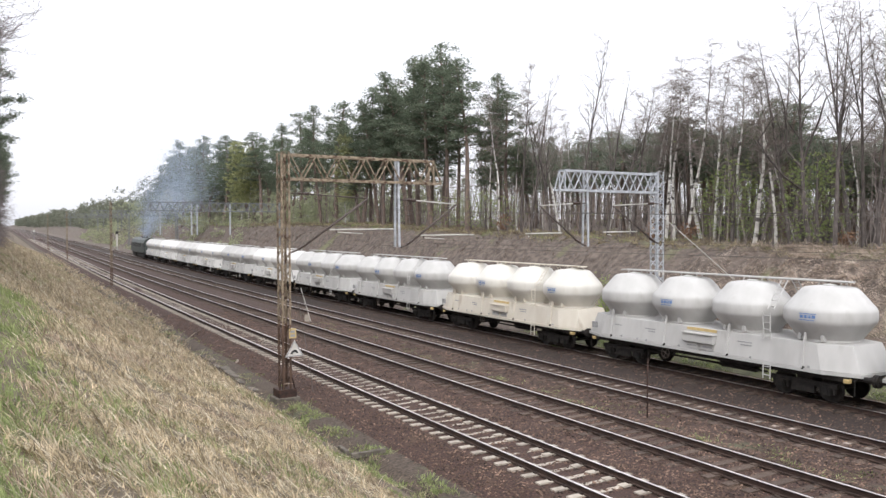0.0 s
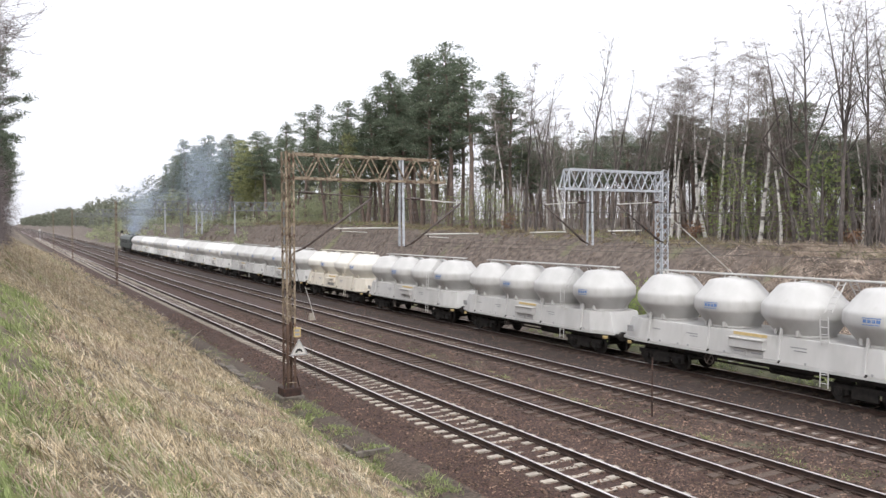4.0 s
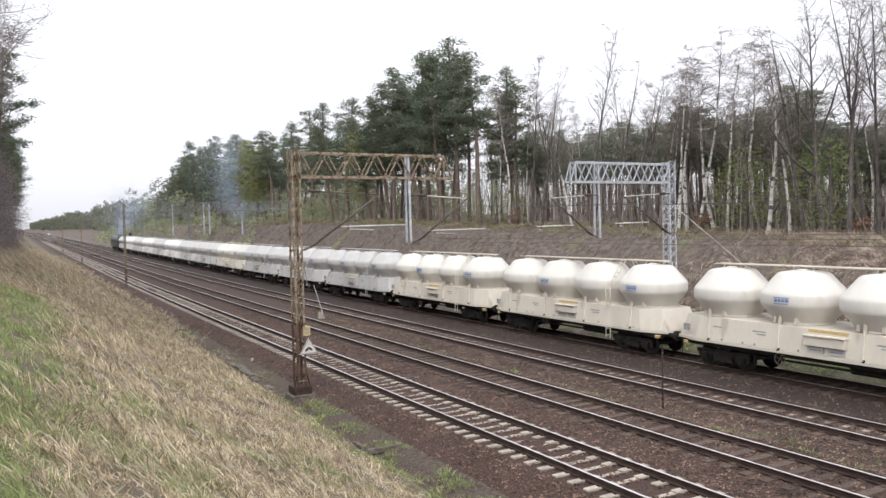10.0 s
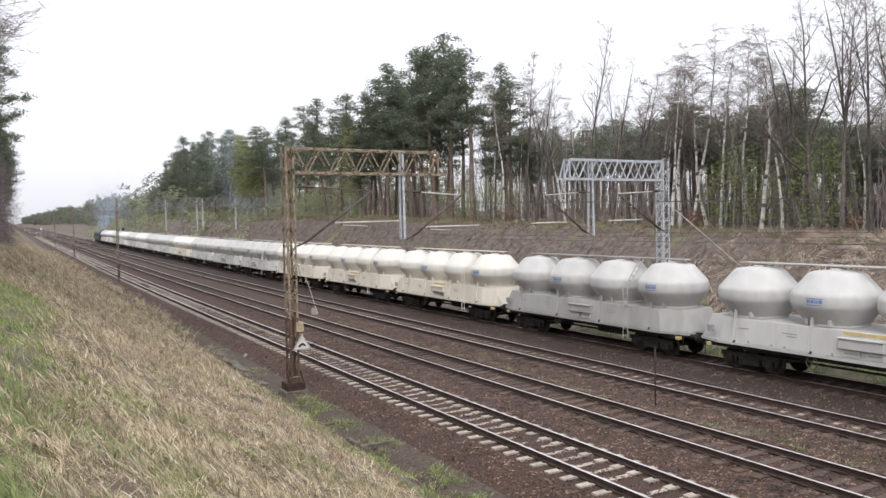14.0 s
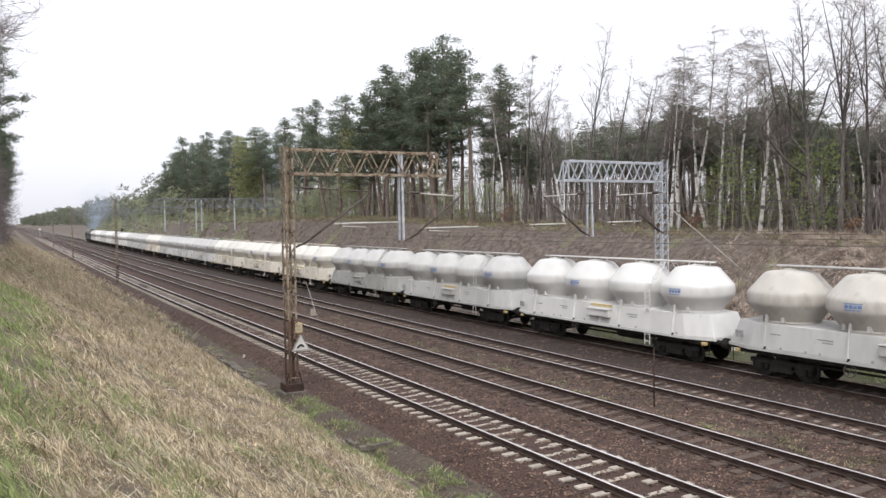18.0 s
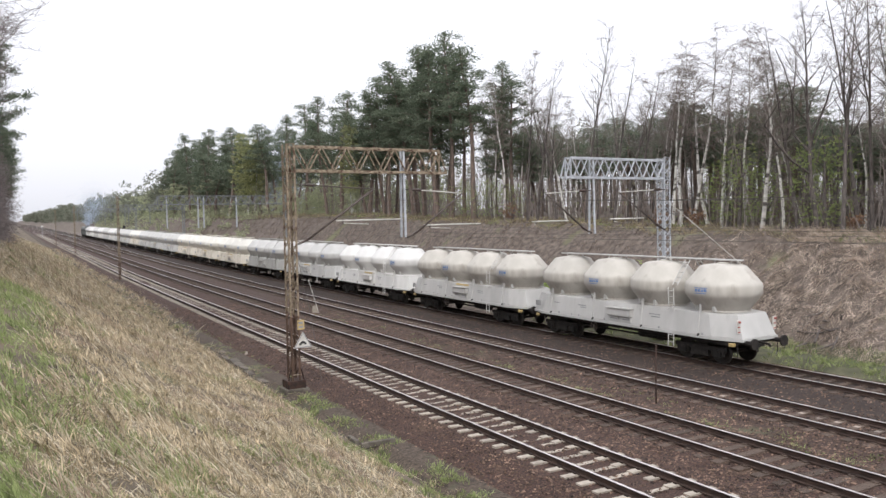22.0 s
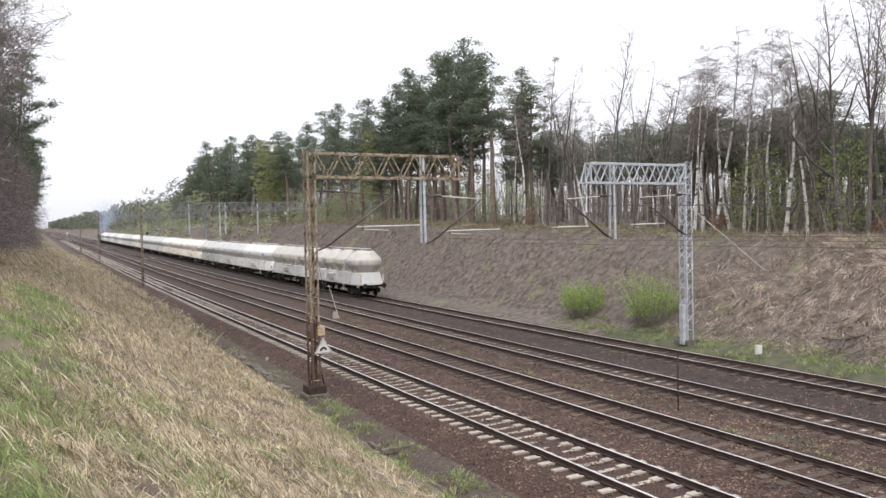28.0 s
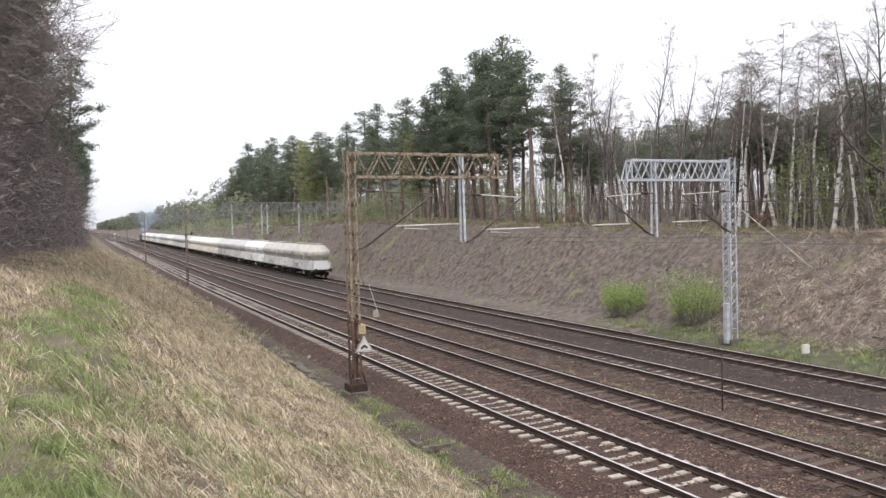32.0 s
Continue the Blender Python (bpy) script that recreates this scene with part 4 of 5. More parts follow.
def clump(V, F, at, r, count, rng, ln=0.34, w=0.05):
    """A flat cloud of needle tufts at a branch end."""
    for _ in range(count):
        c = at + Vector((rng.gauss(0, r * 0.5), rng.gauss(0, r * 0.5), rng.gauss(0, r * 0.3)))
        d = Vector((rng.gauss(0, 1), rng.gauss(0, 1), rng.gauss(0.55, 0.6))).normalized()
        side = d.orthogonal().normalized()
        side.rotate(Matrix.Rotation(rng.uniform(0, 3.14), 3, d))
        a, k = ln * rng.uniform(0.5, 1.1), w * rng.uniform(0.6, 1.3)
        b = len(V)
        V += [c - side * k * 0.5, c + d * a * 0.5 - side * k, c + d * a, c + d * a * 0.5 + side * k]
        F.append((b, b + 1, b + 2, b + 3))


def pine_meshes(seed, h=24.0, crown=0.5, spread=3.2, dense=1.0, point=0.7):
    """A Scots pine: a bent stem, spreading limbs and a broken crown of separate needle clouds."""
    rng = random.Random(seed)
    V, F, NV, NF = [], [], [], []
    trunk = crooked(Vector((0, 0, 0)), Vector((rng.gauss(0, 0.02), rng.gauss(0, 0.02), 1)), h * 0.985, 12, rng, 0.022, 0.02)
    limb(V, F, trunk, [0.23 * (1 - 0.86 * i / 12) + 0.015 for i in range(13)], 8)
    z0 = h * (1 - crown)
    n = int(34 * dense)
    for i in range(n):
        f = (i + rng.random()) / n
        g = (z0 + (h * 0.97 - z0) * f) / h * 12
        q = trunk[min(11, int(g))].lerp(trunk[min(12, int(g) + 1)], g % 1)
        reach = spread * (1.0 - f) ** point * (0.5 + 0.5 * min(1, f * 3.5)) * rng.uniform(0.4, 1.2) + 0.35
        a = i * 2.4 + rng.uniform(-0.7, 0.7)
        d = Vector((math.cos(a), math.sin(a), rng.uniform(-0.15, 0.3) + 0.55 * f))
        pts = crooked(q, d, reach, 4, rng, 0.16, 0.06)
        limb(V, F, pts, [0.065, 0.05, 0.035, 0.02, 0.01], 4)
        for k in range(max(2, int(reach * 1.7))):
            sft = rng.uniform(0.4, 1.0) * 4
            c = pts[min(3, int(sft))].lerp(pts[min(4, int(sft) + 1)], sft % 1)
            r = rng.uniform(0.45, 0.9)
            clump(NV, NF, c + Vector((rng.gauss(0, 0.3), rng.gauss(0, 0.3), rng.uniform(0.0, 0.35))), r, int(110 * r), rng)
    clump(NV, NF, trunk[12], 0.45, 50, rng)
    for i in range(14):
        z = rng.uniform(0.35, 1) * z0 / h * 12
        q = trunk[int(z)].lerp(trunk[int(z) + 1], z % 1)
        a = rng.uniform(0, 6.283)
        limb(V, F, crooked(q, Vector((math.cos(a), math.sin(a), rng.uniform(-0.3, 0.3))), rng.uniform(0.6, 2.2), 3, rng, 0.2), [0.028, 0.02, 0.012, 0.005], 3)
    return (raw_mesh("trunk", V, F, M["bark_pine"], True), raw_mesh("crown", NV, NF, M["needle"]))


def bare_meshes(seed, h=20.0, first=0.3, kind="dark", twigs=1.0, lean=0.0, reach=(), fork=0.0):
    """A leafless broad-leaved tree: trunk with steep slender limbs, and a crown of fine twigs."""
    rng = random.Random(seed)
    V, F, TV, TF = [], [], [], []
    birch = kind == "birch"
    r0 = 0.105 if birch else 0.15
    k = 12
    trunk = crooked(Vector((0, 0, 0)), Vector((lean, 0, 1)), h, k, rng, 0.026, 0.02)
    limb(V, F, trunk, [r0 * (1 - 0.95 * i / k) for i in range(k + 1)], 8)
    stems = [trunk]
    if fork:
        g = fork * k
        q = trunk[int(g)].lerp(trunk[int(g) + 1], g % 1)
        a = rng.uniform(0, 6.283)
        second = crooked(q, Vector((0.32 * math.cos(a), 0.32 * math.sin(a), 1)), h * (0.95 - fork), k, rng, 0.03, 0.05)
        limb(V, F, second, [r0 * 0.7 * (1 - fork) * (1.15 - 1.1 * i / k) for i in range(k + 1)], 7)
        stems.append(second)
    n = 24 if birch else 20
    for i in range(n + len(reach)):
        f = first + (0.97 - first) * (i + rng.random()) / n
        if i >= n:
            f = reach[i - n][0] / h
        stem = stems[i % len(stems)] if i < n else trunk
        g = f * k if stem is trunk else (f - first) / (1 - first) * k
        g = min(max(g, 0.0), k - 0.01)
        q = stem[int(g)].lerp(stem[int(g) + 1], g % 1)
        a = i * 2.4 + rng.uniform(-0.6, 0.6)
        ln = h * (0.17 if birch else 0.24) * (1.1 - 0.8 * (f - first) / (1 - first)) * rng.uniform(0.5, 1.2)
        d = Vector((math.cos(a), math.sin(a), rng.uniform(1.2, 2.3)))
        pts = crooked(q, d, ln, 5, rng, 0.13, 0.03)
        if i >= n:
            _, turn, rise, ln = reach[i - n]
            pts = crooked(q, Vector((math.cos(turn), math.sin(turn), rise)), ln, 5, rng, 0.2, 0.06)
        rr = (r0 * (1 - f) * 0.42 + 0.012) * (0.55 if kind == "violet" else 1.6 if i >= n else 1)
        limb(*((TV, TF) if birch else (V, F)), pts, [rr * (0.8 if birch else 1) * (1 - 0.8 * j / 5) for j in range(6)], 5)
        for _ in range(int((8 if i < n else 14) * twigs)):
            s = rng.uniform(0.2, 1) * 5
            c = pts[min(4, int(s))].lerp(pts[min(5, int(s) + 1)], s % 1)
            a2 = rng.uniform(0, 6.283)
            d2 = Vector((math.cos(a2), math.sin(a2), rng.uniform(0.3, 1.6)))
            l2 = ln * rng.uniform(0.2, 0.45)
            p2 = crooked(c, d2, l2, 3, rng, 0.2, -0.08 if birch else 0.02)
            limb(TV, TF, p2, [0.013, 0.01, 0.007, 0.004], 3)
            for _ in range(int(8 * twigs)):
                s2 = rng.uniform(0.2, 1) * 3
                c2 = p2[min(2, int(s2))].lerp(p2[min(3, int(s2) + 1)], s2 % 1)
                a3 = rng.uniform(0, 6.283)
                d3 = Vector((math.cos(a3), math.sin(a3), rng.uniform(-0.7, 0.7) if birch else rng.uniform(-0.1, 1.0)))
                p3 = crooked(c2, d3, rng.uniform(0.4, 1.1), 2, rng, 0.25, -0.2 if birch else 0.0)
                limb(TV, TF, p3, [0.0065, 0.005, 0.003], 3)
    return (raw_mesh("trunk", V, F, M["bark_birch" if birch else "bark_dark"], True), raw_mesh("twigs", TV, TF, M["twig_birch" if birch else "twig_dark" if kind == "violet" else "twig"]))


def leaf_mesh(seed, h, spread, z0, count, size, material):
    """Loose young leaves in uneven clumps."""
    rng = random.Random(seed)
    V, F = [], []
    for _ in range(count // 14):
        f = rng.random()
        r = spread * math.sqrt(rng.random()) * (1 - 0.6 * abs(f - 0.4))
        a = rng.uniform(0, 6.283)
        spray(V, F, Vector((r * math.cos(a), r * math.sin(a), z0 + (h - z0) * f)), size, 14, rng, 0.8, 0.3)
    return raw_mesh("foliage", V, F, material)


def plant(name, label, category, group, meshes, spots, parts_named):
    """Sets one tree a spot: (x, y, turn, height scale, width scale)."""
    for i, (x, y, turn, sz, sxy) in enumerate(spots):
        tr = empty(name, label, category, group)
        z = land(x, y) - 0.05
        tr.matrix_basis = Matrix.LocRotScale((x, y, z), Euler((0, 0, turn)), (sxy, sxy, sz))
        for nm, me in zip(parts_named, meshes[i % len(meshes)]):
            part(nm, me, None, tr, kind="" if nm == "trunk" else "stuff")


def at_bearing(px_deg, dist):
    a = radians(px_deg)
    return dist * math.sin(a), dist * math.cos(a)


def spot(b, off, s, rng, wide=1.0):
    """A place b degrees right of the line, off metres behind the edge of the bank."""
    d = (40.5 + off) / math.sin(radians(b))
    return (*at_bearing(b, d), rng.uniform(0, 6), s * rng.uniform(0.97, 1.03), wide * rng.uniform(0.9, 1.15))


# the roof of the woods: degrees right of the line, and of height over the eye
PINE_ROOF = ((9.4, 4.2), (10.3, 5.5), (11.4, 6.6), (12.8, 7.0), (14.2, 7.3), (16.8, 7.5), (18.0, 8.0), (19.6, 8.9), (21.1, 9.3), (22.2, 9.6), (24.2, 10.6), (25.7, 11.0), (27.5, 12.1), (28.3, 12.8), (29.3, 13.6), (30.4, 13.9), (31.3, 13.2), (32.0, 13.2), (33.0, 9.8))
WOOD_ROOF = ((33.0, 7.4), (36.4, 7.1), (38.9, 6.6), (40.9, 6.8), (42.9, 7.4), (44.9, 6.3), (45.7, 8.0), (48.0, 8.4), (50.3, 6.9), (51.4, 7.9), (53.5, 8.8), (54.9, 8.0), (57.0, 6.5), (60.0, 6.0), (68.0, 6.4))


def rising(b, off, el, h0, rng, wide=1.0):
    """A spot b degrees right of the line, off metres behind the bank's edge, for a tree whose top stands el degrees over the eye."""
    d = (40.5 + off) / math.sin(radians(b))
    x, y = at_bearing(b, d)
    return x, y, rng.uniform(0, 6.28), (EYE_Z + d * math.tan(radians(el)) - land(x, y)) / h0, wide * rng.uniform(0.85, 1.15)


def build_trees():
    rng = random.Random(11)
    pines = [pine_meshes(3, 24, 0.62, 3.4, 1.15), pine_meshes(4, 24, 0.52, 3.2, 1.0, 0.55), pine_meshes(8, 24, 0.7, 3.3, 1.25, 0.8), pine_meshes(9, 24, 0.56, 3.5, 1.05, 0.5)]
    small = [pine_meshes(14, 18, 0.5, 2.7, 0.75, 0.5), pine_meshes(15, 18, 0.42, 2.5, 0.65, 0.45), pine_meshes(16, 18, 0.55, 2.8, 0.8, 0.55), pine_meshes(17, 18, 0.46, 2.3, 0.6, 0.4)]
    # the tall dark group and the row that falls away along the line
    spots = [rising(b, rng.uniform(0.5, 4), el, 24, rng, 1.25) for b, el in PINE_ROOF[:-1]]
    for b in [9.8 + 23.0 * (i + rng.random()) / 46 for i in range(38)]:
        el = lerp_table(b, PINE_ROOF) * rng.uniform(0.72, 0.94)
        spots.append(rising(b, rng.uniform(3, 15), el, 24, rng, 1.05))
    for b in [9.6 + 7.0 * (i + rng.random()) / 26 for i in range(26)]:
        spots.append(rising(b, rng.uniform(0, 9), lerp_table(b, PINE_ROOF) * rng.uniform(0.55, 0.97), 24, rng, 1.5))
    for b in [25.2 + 5.6 * (i + rng.random()) / 7 for i in range(7)]:
        spots.append(rising(b, rng.uniform(2, 9), lerp_table(b, PINE_ROOF) * rng.uniform(0.78, 0.97), 24, rng, 1.15))
    spots += [rising(b, 5.0, el, 24, rng, 0.95) for b, el in ((34.4, 11.6), (33.6, 10.3), (35.0, 10.4))]
    plant("pine_tree", "tall dark green pine with bare lower trunk on the bank", "pine tree", "pines on the bank", pines, spots, ("trunk", "crown"))
    # pine wood behind the birches
    spots = []
    for i in range(60):
        b = 34.5 + 32.5 * (i + rng.random()) / 60
        spots.append(rising(b, rng.uniform(7, 28), lerp_table(b, WOOD_ROOF) * rng.uniform(0.8, 1.04), 18, rng, 1.15))
    plant("pine_tree", "slender pine in the wood behind the birches", "pine tree", "pines in the wood", small, spots, ("trunk", "crown"))
    birches = [bare_meshes(21, 20, 0.4, "birch", 0.8), bare_meshes(22, 20, 0.46, "birch", 0.75), bare_meshes(23, 20, 0.36, "birch", 0.85, 0.05), bare_meshes(25, 20, 0.44, "birch", 0.75, -0.05)]
    row = ((33.5, 9.4), (34.3, 10.6), (38.9, 9.4), (45.5, 11.0), (46.4, 11.4), (47.0, 12.4), (47.8, 12.7), (48.8, 11.2), (49.7, 11.5), (51.3, 13.0), (52.3, 11.3), (53.7, 10.8), (60.6, 11.0))
    spots = [rising(b, rng.uniform(0.5, 4), el, 20, rng, 1.2) for b, el in row]
    spots += [rising(b, rng.uniform(5, 14), rng.uniform(6.5, 9.6), 20, rng, 0.85) for b in [33 + 33 * (i + rng.random()) / 26 for i in range(26)]]
    plant("birch_tree", "leafless white-barked birch with fine twigs", "birch tree", "birches on the bank", birches, spots, ("trunk", "branchwork"))
    dark = [bare_meshes(31, 20, 0.4, twigs=0.75), bare_meshes(32, 20, 0.36, twigs=0.75, lean=0.04, fork=0.4), bare_meshes(33, 20, 0.45, twigs=0.7), bare_meshes(34, 20, 0.34, twigs=0.75, lean=-0.03, fork=0.3), bare_meshes(35, 20, 0.42, twigs=0.7, fork=0.5)]
    row = ((36.0, 12.1), (36.7, 11.6), (40.3, 14.1), (42.3, 11.9), (43.2, 10.4), (44.1, 10.3), (54.6, 13.2), (57.3, 15.0), (58.2, 15.5), (59.0, 14.8), (59.8, 15.4), (61.2, 15.0), (63.0, 15.5), (38.2, 9.6))
    spots = [rising(b, rng.uniform(0.5, 3), el, 20, rng, 0.92) for b, el in row]
    spots += [rising(b, rng.uniform(4, 12), rng.uniform(6.0, 9.5), 20, rng, 0.75) for b in [33 + 33 * (i + rng.random()) / 15 for i in range(15)]]
    plant("bare_tree", "dark leafless broad-leaved tree on the bank edge", "tree", "bare trees on the bank", dark, spots, ("trunk", "branchwork"))
    forked = rising(55.8, 1.0, 14.7, 20, rng, 1.0)
    plant("bare_tree", "forked dark tree with one long low leaning limb", "tree", "bare trees on the bank", [bare_meshes(36, 20, 0.42, twigs=0.75, reach=((5.0, 2.5, 0.55, 8.5), (6.8, 2.1, 2.6, 9), (7.2, -0.9, 2.4, 9)))], [forked[:2] + (0.0, forked[3], 1.0)], ("trunk", "branchwork"))
    # pale catkin birch standing out from the far pines
    pale = [(bare_meshes(24, 20, 0.35, "birch")[0], leaf_mesh(5, 19, 3.0, 5, 6000, 0.36, M["leaf_pale"]))]
    plant("birch_tree", "birch in pale yellow-green young leaf beside the pines", "birch tree", "", pale, [rising(15.4, -0.5, 6.9, 20, rng, 1.0), rising(15.9, 0.5, 6.2, 20, rng, 0.9), rising(22.9, 1.0, 7.6, 20, rng, 0.55)], ("trunk", "foliage"))
    # young leafing trees under the bare ones
    young = [(bare_meshes(41, 6, 0.2, "dark", 0.4)[0], leaf_mesh(7, 6, 2.0, 0.8, 3600, 0.095, M["leaf_young"]))]
    plant("young_tree", "young tree in fresh green leaf under bare trees", "tree", "young trees", young, [spot(b, o, s, rng) for b, o, s in ((56.2, 1.5, 1.0), (55.4, 3, 0.85), (50.9, 2, 0.95), (50.2, 3, 0.8), (51.8, 4, 0.7), (30.5, 2, 0.6), (52.6, 3, 0.8), (33.4, 1.5, 0.7), (32.2, 1.5, 0.6), (57.0, 4, 0.8), (34.9, 3, 0.6))], ("trunk", "foliage"))
    # dense wood on the camera's own bank
    low = [pine_meshes(51, 22, 0.58, 3.3, 1.3, 0.5), pine_meshes(52, 22, 0.5, 3.1, 1.2, 0.45), pine_meshes(53, 22, 0.62, 3.2, 1.3, 0.5)]
    spots = []
    for y in (31, 35, 39, 43, 48, 53, 59, 66, 74, 83, 93, 104, 116, 130, 146, 164, 184, 208):
        for k in range(3):
            edge = -4.2 + 4.0 * min(1, max(0, y - 45) / 75)
            spots.append((edge - 2.6 * k + rng.uniform(-0.5, 0.5), y + rng.uniform(-2, 2), rng.uniform(0, 6), rng.uniform(0.72, 0.95) * (0.85 if y > 90 else 1), rng.uniform(0.8, 1.0)))
    plant("pine_tree", "dense dark conifer at the wood edge beside the bank", "pine tree", "conifers of the wood edge", low, spots, ("trunk", "crown"))
    plant("bare_tree", "leafless tree leaning out over the grassy bank", "tree", "", [bare_meshes(61, 17, 0.3, "violet", twigs=2.3, reach=((4.6, 0.0, 0.1, 5.2), (5.4, -0.25, 0.05, 5.6), (6.2, 0.35, 0.1, 5.2), (7.0, 0.1, 0.15, 5.2), (7.8, -0.2, 0.2, 5.0), (8.8, 0.2, 0.3, 4.6)))], [(-3.9, 32.0, 0.0, 1.0, 1.0), (-4.0, 43, 0.3, 1.0, 0.9)], ("trunk", "branchwork"))


def blades(n, place, material, name, label, category, rng, width, length, lean=(0.5, 1.3), downhill=0.0, tuft=6, spread=0.05):
    """Bent grass blades fanning out of tufts, one joined sheet of stuff. place(rng, n) gives x, y, size of the tufts."""
    cx, cy, size = place(rng, n // tuft)
    cz = np.array([max(land(a, b), bed_height(a) + grade(b)) if 9.4 < a < 28.8 else land(a, b) for a, b in zip(cx, cy)]) - 0.02
    hx = (np.array([land(a + 0.25, b) for a, b in zip(cx, cy)]) - 0.02 - cz) / 0.25
    hy = (np.array([land(a, b + 0.25) for a, b in zip(cx, cy)]) - 0.02 - cz) / 0.25
    on_bed = (cx > 9.3) & (cx < 28.8)
    hx, hy = np.where(on_bed, 0, np.clip(hx, -1.2, 1.2)), np.where(on_bed, 0, np.clip(hy, -1.2, 1.2))
    bias = 6.5 * patch(cx, cy, 0.8, 17.0) + rng.normal(0, 1.2, len(cx))
    tall = rng.uniform(0.6, 1.3, len(cx)) * np.clip(1 + 0.7 * patch(cx, cy, 1.6, 41.0), 0.65, 1.5)
    cx, cy, cz, hx, hy, bias, size, tall = [np.repeat(q, tuft) for q in (cx, cy, cz, hx, hy, bias, size, tall)]
    n = len(cx)
    ox, oy = rng.normal(0, spread, n) * size, rng.normal(0, spread, n) * size
    x, y, z = cx + ox, cy + oy, cz + hx * ox + hy * oy
    tilt = rng.uniform(*lean, n)
    flow = 2.2 * patch(x, y, 0.45, 31.0) if downhill else 0.0
    dx = ox / (spread * size) * 0.8 + 0.8 * np.cos(bias) + rng.normal(0, 0.5, n) + downhill * np.cos(flow)
    dy = oy / (spread * size) * 0.8 + 0.8 * np.sin(bias) + rng.normal(0, 0.5, n) + downhill * np.sin(flow)
    q = np.hypot(dx, dy) + 1e-6
    dx, dy = dx / q, dy / q
    ln = length * rng.uniform(0.45, 1.25, n) * size * tall
    w = width * rng.uniform(0.6, 1.4, n) * size
    b0 = rng.random(n) * 6.283
    px, py = np.cos(b0) * w, np.sin(b0) * w
    arch = rng.uniform(-0.03, 0.16, n)
    up = np.maximum(np.cos(tilt) * 0.9, 0.1)
    rise = (hx * dx + hy * dy) * ln * np.sin(tilt)
    mx, my, mz = x + dx * ln * 0.48 * np.sin(tilt), y + dy * ln * 0.48 * np.sin(tilt), z + ln * (0.48 * up + arch) + 0.48 * rise
    tx, ty, tz = x + dx * ln * np.sin(tilt), y + dy * ln * np.sin(tilt), z + ln * up + rise
    V = np.stack([np.stack([x - px, y - py, z], 1), np.stack([x + px, y + py, z], 1), np.stack([mx + px * 0.8, my + py * 0.8, mz], 1), np.stack([mx - px * 0.8, my - py * 0.8, mz], 1), np.stack([tx, ty, tz], 1)], 1).reshape(-1, 3)
    i = np.arange(n)[:, None] * 5
    F = (i + np.array([[0, 1, 2, 3]])).tolist() + (i + np.array([[3, 2, 4]])).tolist()
    tagged(new(name, raw_mesh(name, V.tolist(), F, material)), label, category, kind="stuff")


def patch(x, y, s=0.28, o=0.0):
    return np.array([noise.noise((a * s, b * s, o)) for a, b in zip(x, y)])


def left_bank(green):
    def place(rng, n):
        d = 4.2 * (210 / 4.2) ** rng.random(n) ** 1.25
        b = np.radians(-9 + (np.degrees(np.arcsin(np.minimum(0.88, 10.6 / d))) + 9) * rng.random(n))
        x, y = d * np.sin(b), d * np.cos(b)
        edge = np.clip(7.6 + 0.05 * (y - 15), 7.5, 10.2) + 0.45 * patch(x, y, 0.55, 4)
        ok = (x < edge) & (x > -9)
        p = patch(x, y, 0.33, 9.0) + 0.5 * patch(x, y, 1.1, 2.0)
        p = p + 1.4 * np.exp(-((x - np.clip(0.05 * (y - 18), -0.5, 0.2)) / 0.95) ** 2) * (y < 30) - 0.3 + np.where((x > 7.2) & (y < 27), 0.35, 0)
        ok &= (p > 0.0 + 0.25 * rng.random(n)) if green else (p < 0.36 + 0.45 * rng.random(n))
        return x[ok], y[ok], np.clip((d[ok] / 7) ** 0.42, 0.8, 3.6)
    return place


def right_bank(rng, n):
    b = np.radians(rng.uniform(13, 66, n))
    s = rng.random(n)
    x = 30.4 + 10.5 * s
    y = x / np.tan(b)
    thick = np.clip((34 - y + 5 * patch(x, y, 0.2, 3)) / 6, 0, 1)
    ok = (y > 4) & (y < 140) & (rng.random(n) < thick)
    return x[ok], y[ok], np.clip(np.hypot(x[ok], y[ok]) / 40, 0.8, 2.2)


def strip(x0, x1, y0, y1, clump=0.0, size=1.0):
    def place(rng, n):
        x, y = rng.uniform(x0, x1, n), y0 + (y1 - y0) * rng.random(n) ** 1.3
        ok = patch(x, y, 0.9, 6) + 0.3 * patch(x, y, 3.0, 1) > clump
        return x[ok], y[ok], np.full(ok.sum(), size)
    return place


def slope_foot(rng, n):
    x, y = rng.uniform(30.8, 38.5, n), 18 + 70 * rng.random(n) ** 0.9
    ok = patch(x, y, 0.6, 12) + 0.4 * patch(x, y, 2.0, 3) + 0.35 * (x < 32.2) + np.where(y < 31, -0.25, 0.0) > 0.05
    return x[ok], y[ok], np.full(ok.sum(), 1.0)


def bank_litter(rng, n):
    b = np.radians(rng.uniform(9, 64, n))
    x = 30.6 + 11.5 * rng.random(n)
    y = x / np.tan(b)
    ok = (y > 18) & (y < 190)
    return x[ok], y[ok], np.clip(np.hypot(x[ok], y[ok]) / 45, 0.8, 3.0)


def crest_turf(rng, n):
    b = np.radians(rng.uniform(9, 66, n))
    x = 38.0 + 9 * rng.random(n) ** 1.5
    y = x / np.tan(b)
    ok = (y > 14) & (y < 190)
    return x[ok], y[ok], np.clip(np.hypot(x[ok], y[ok]) / 45, 0.8, 3.0)


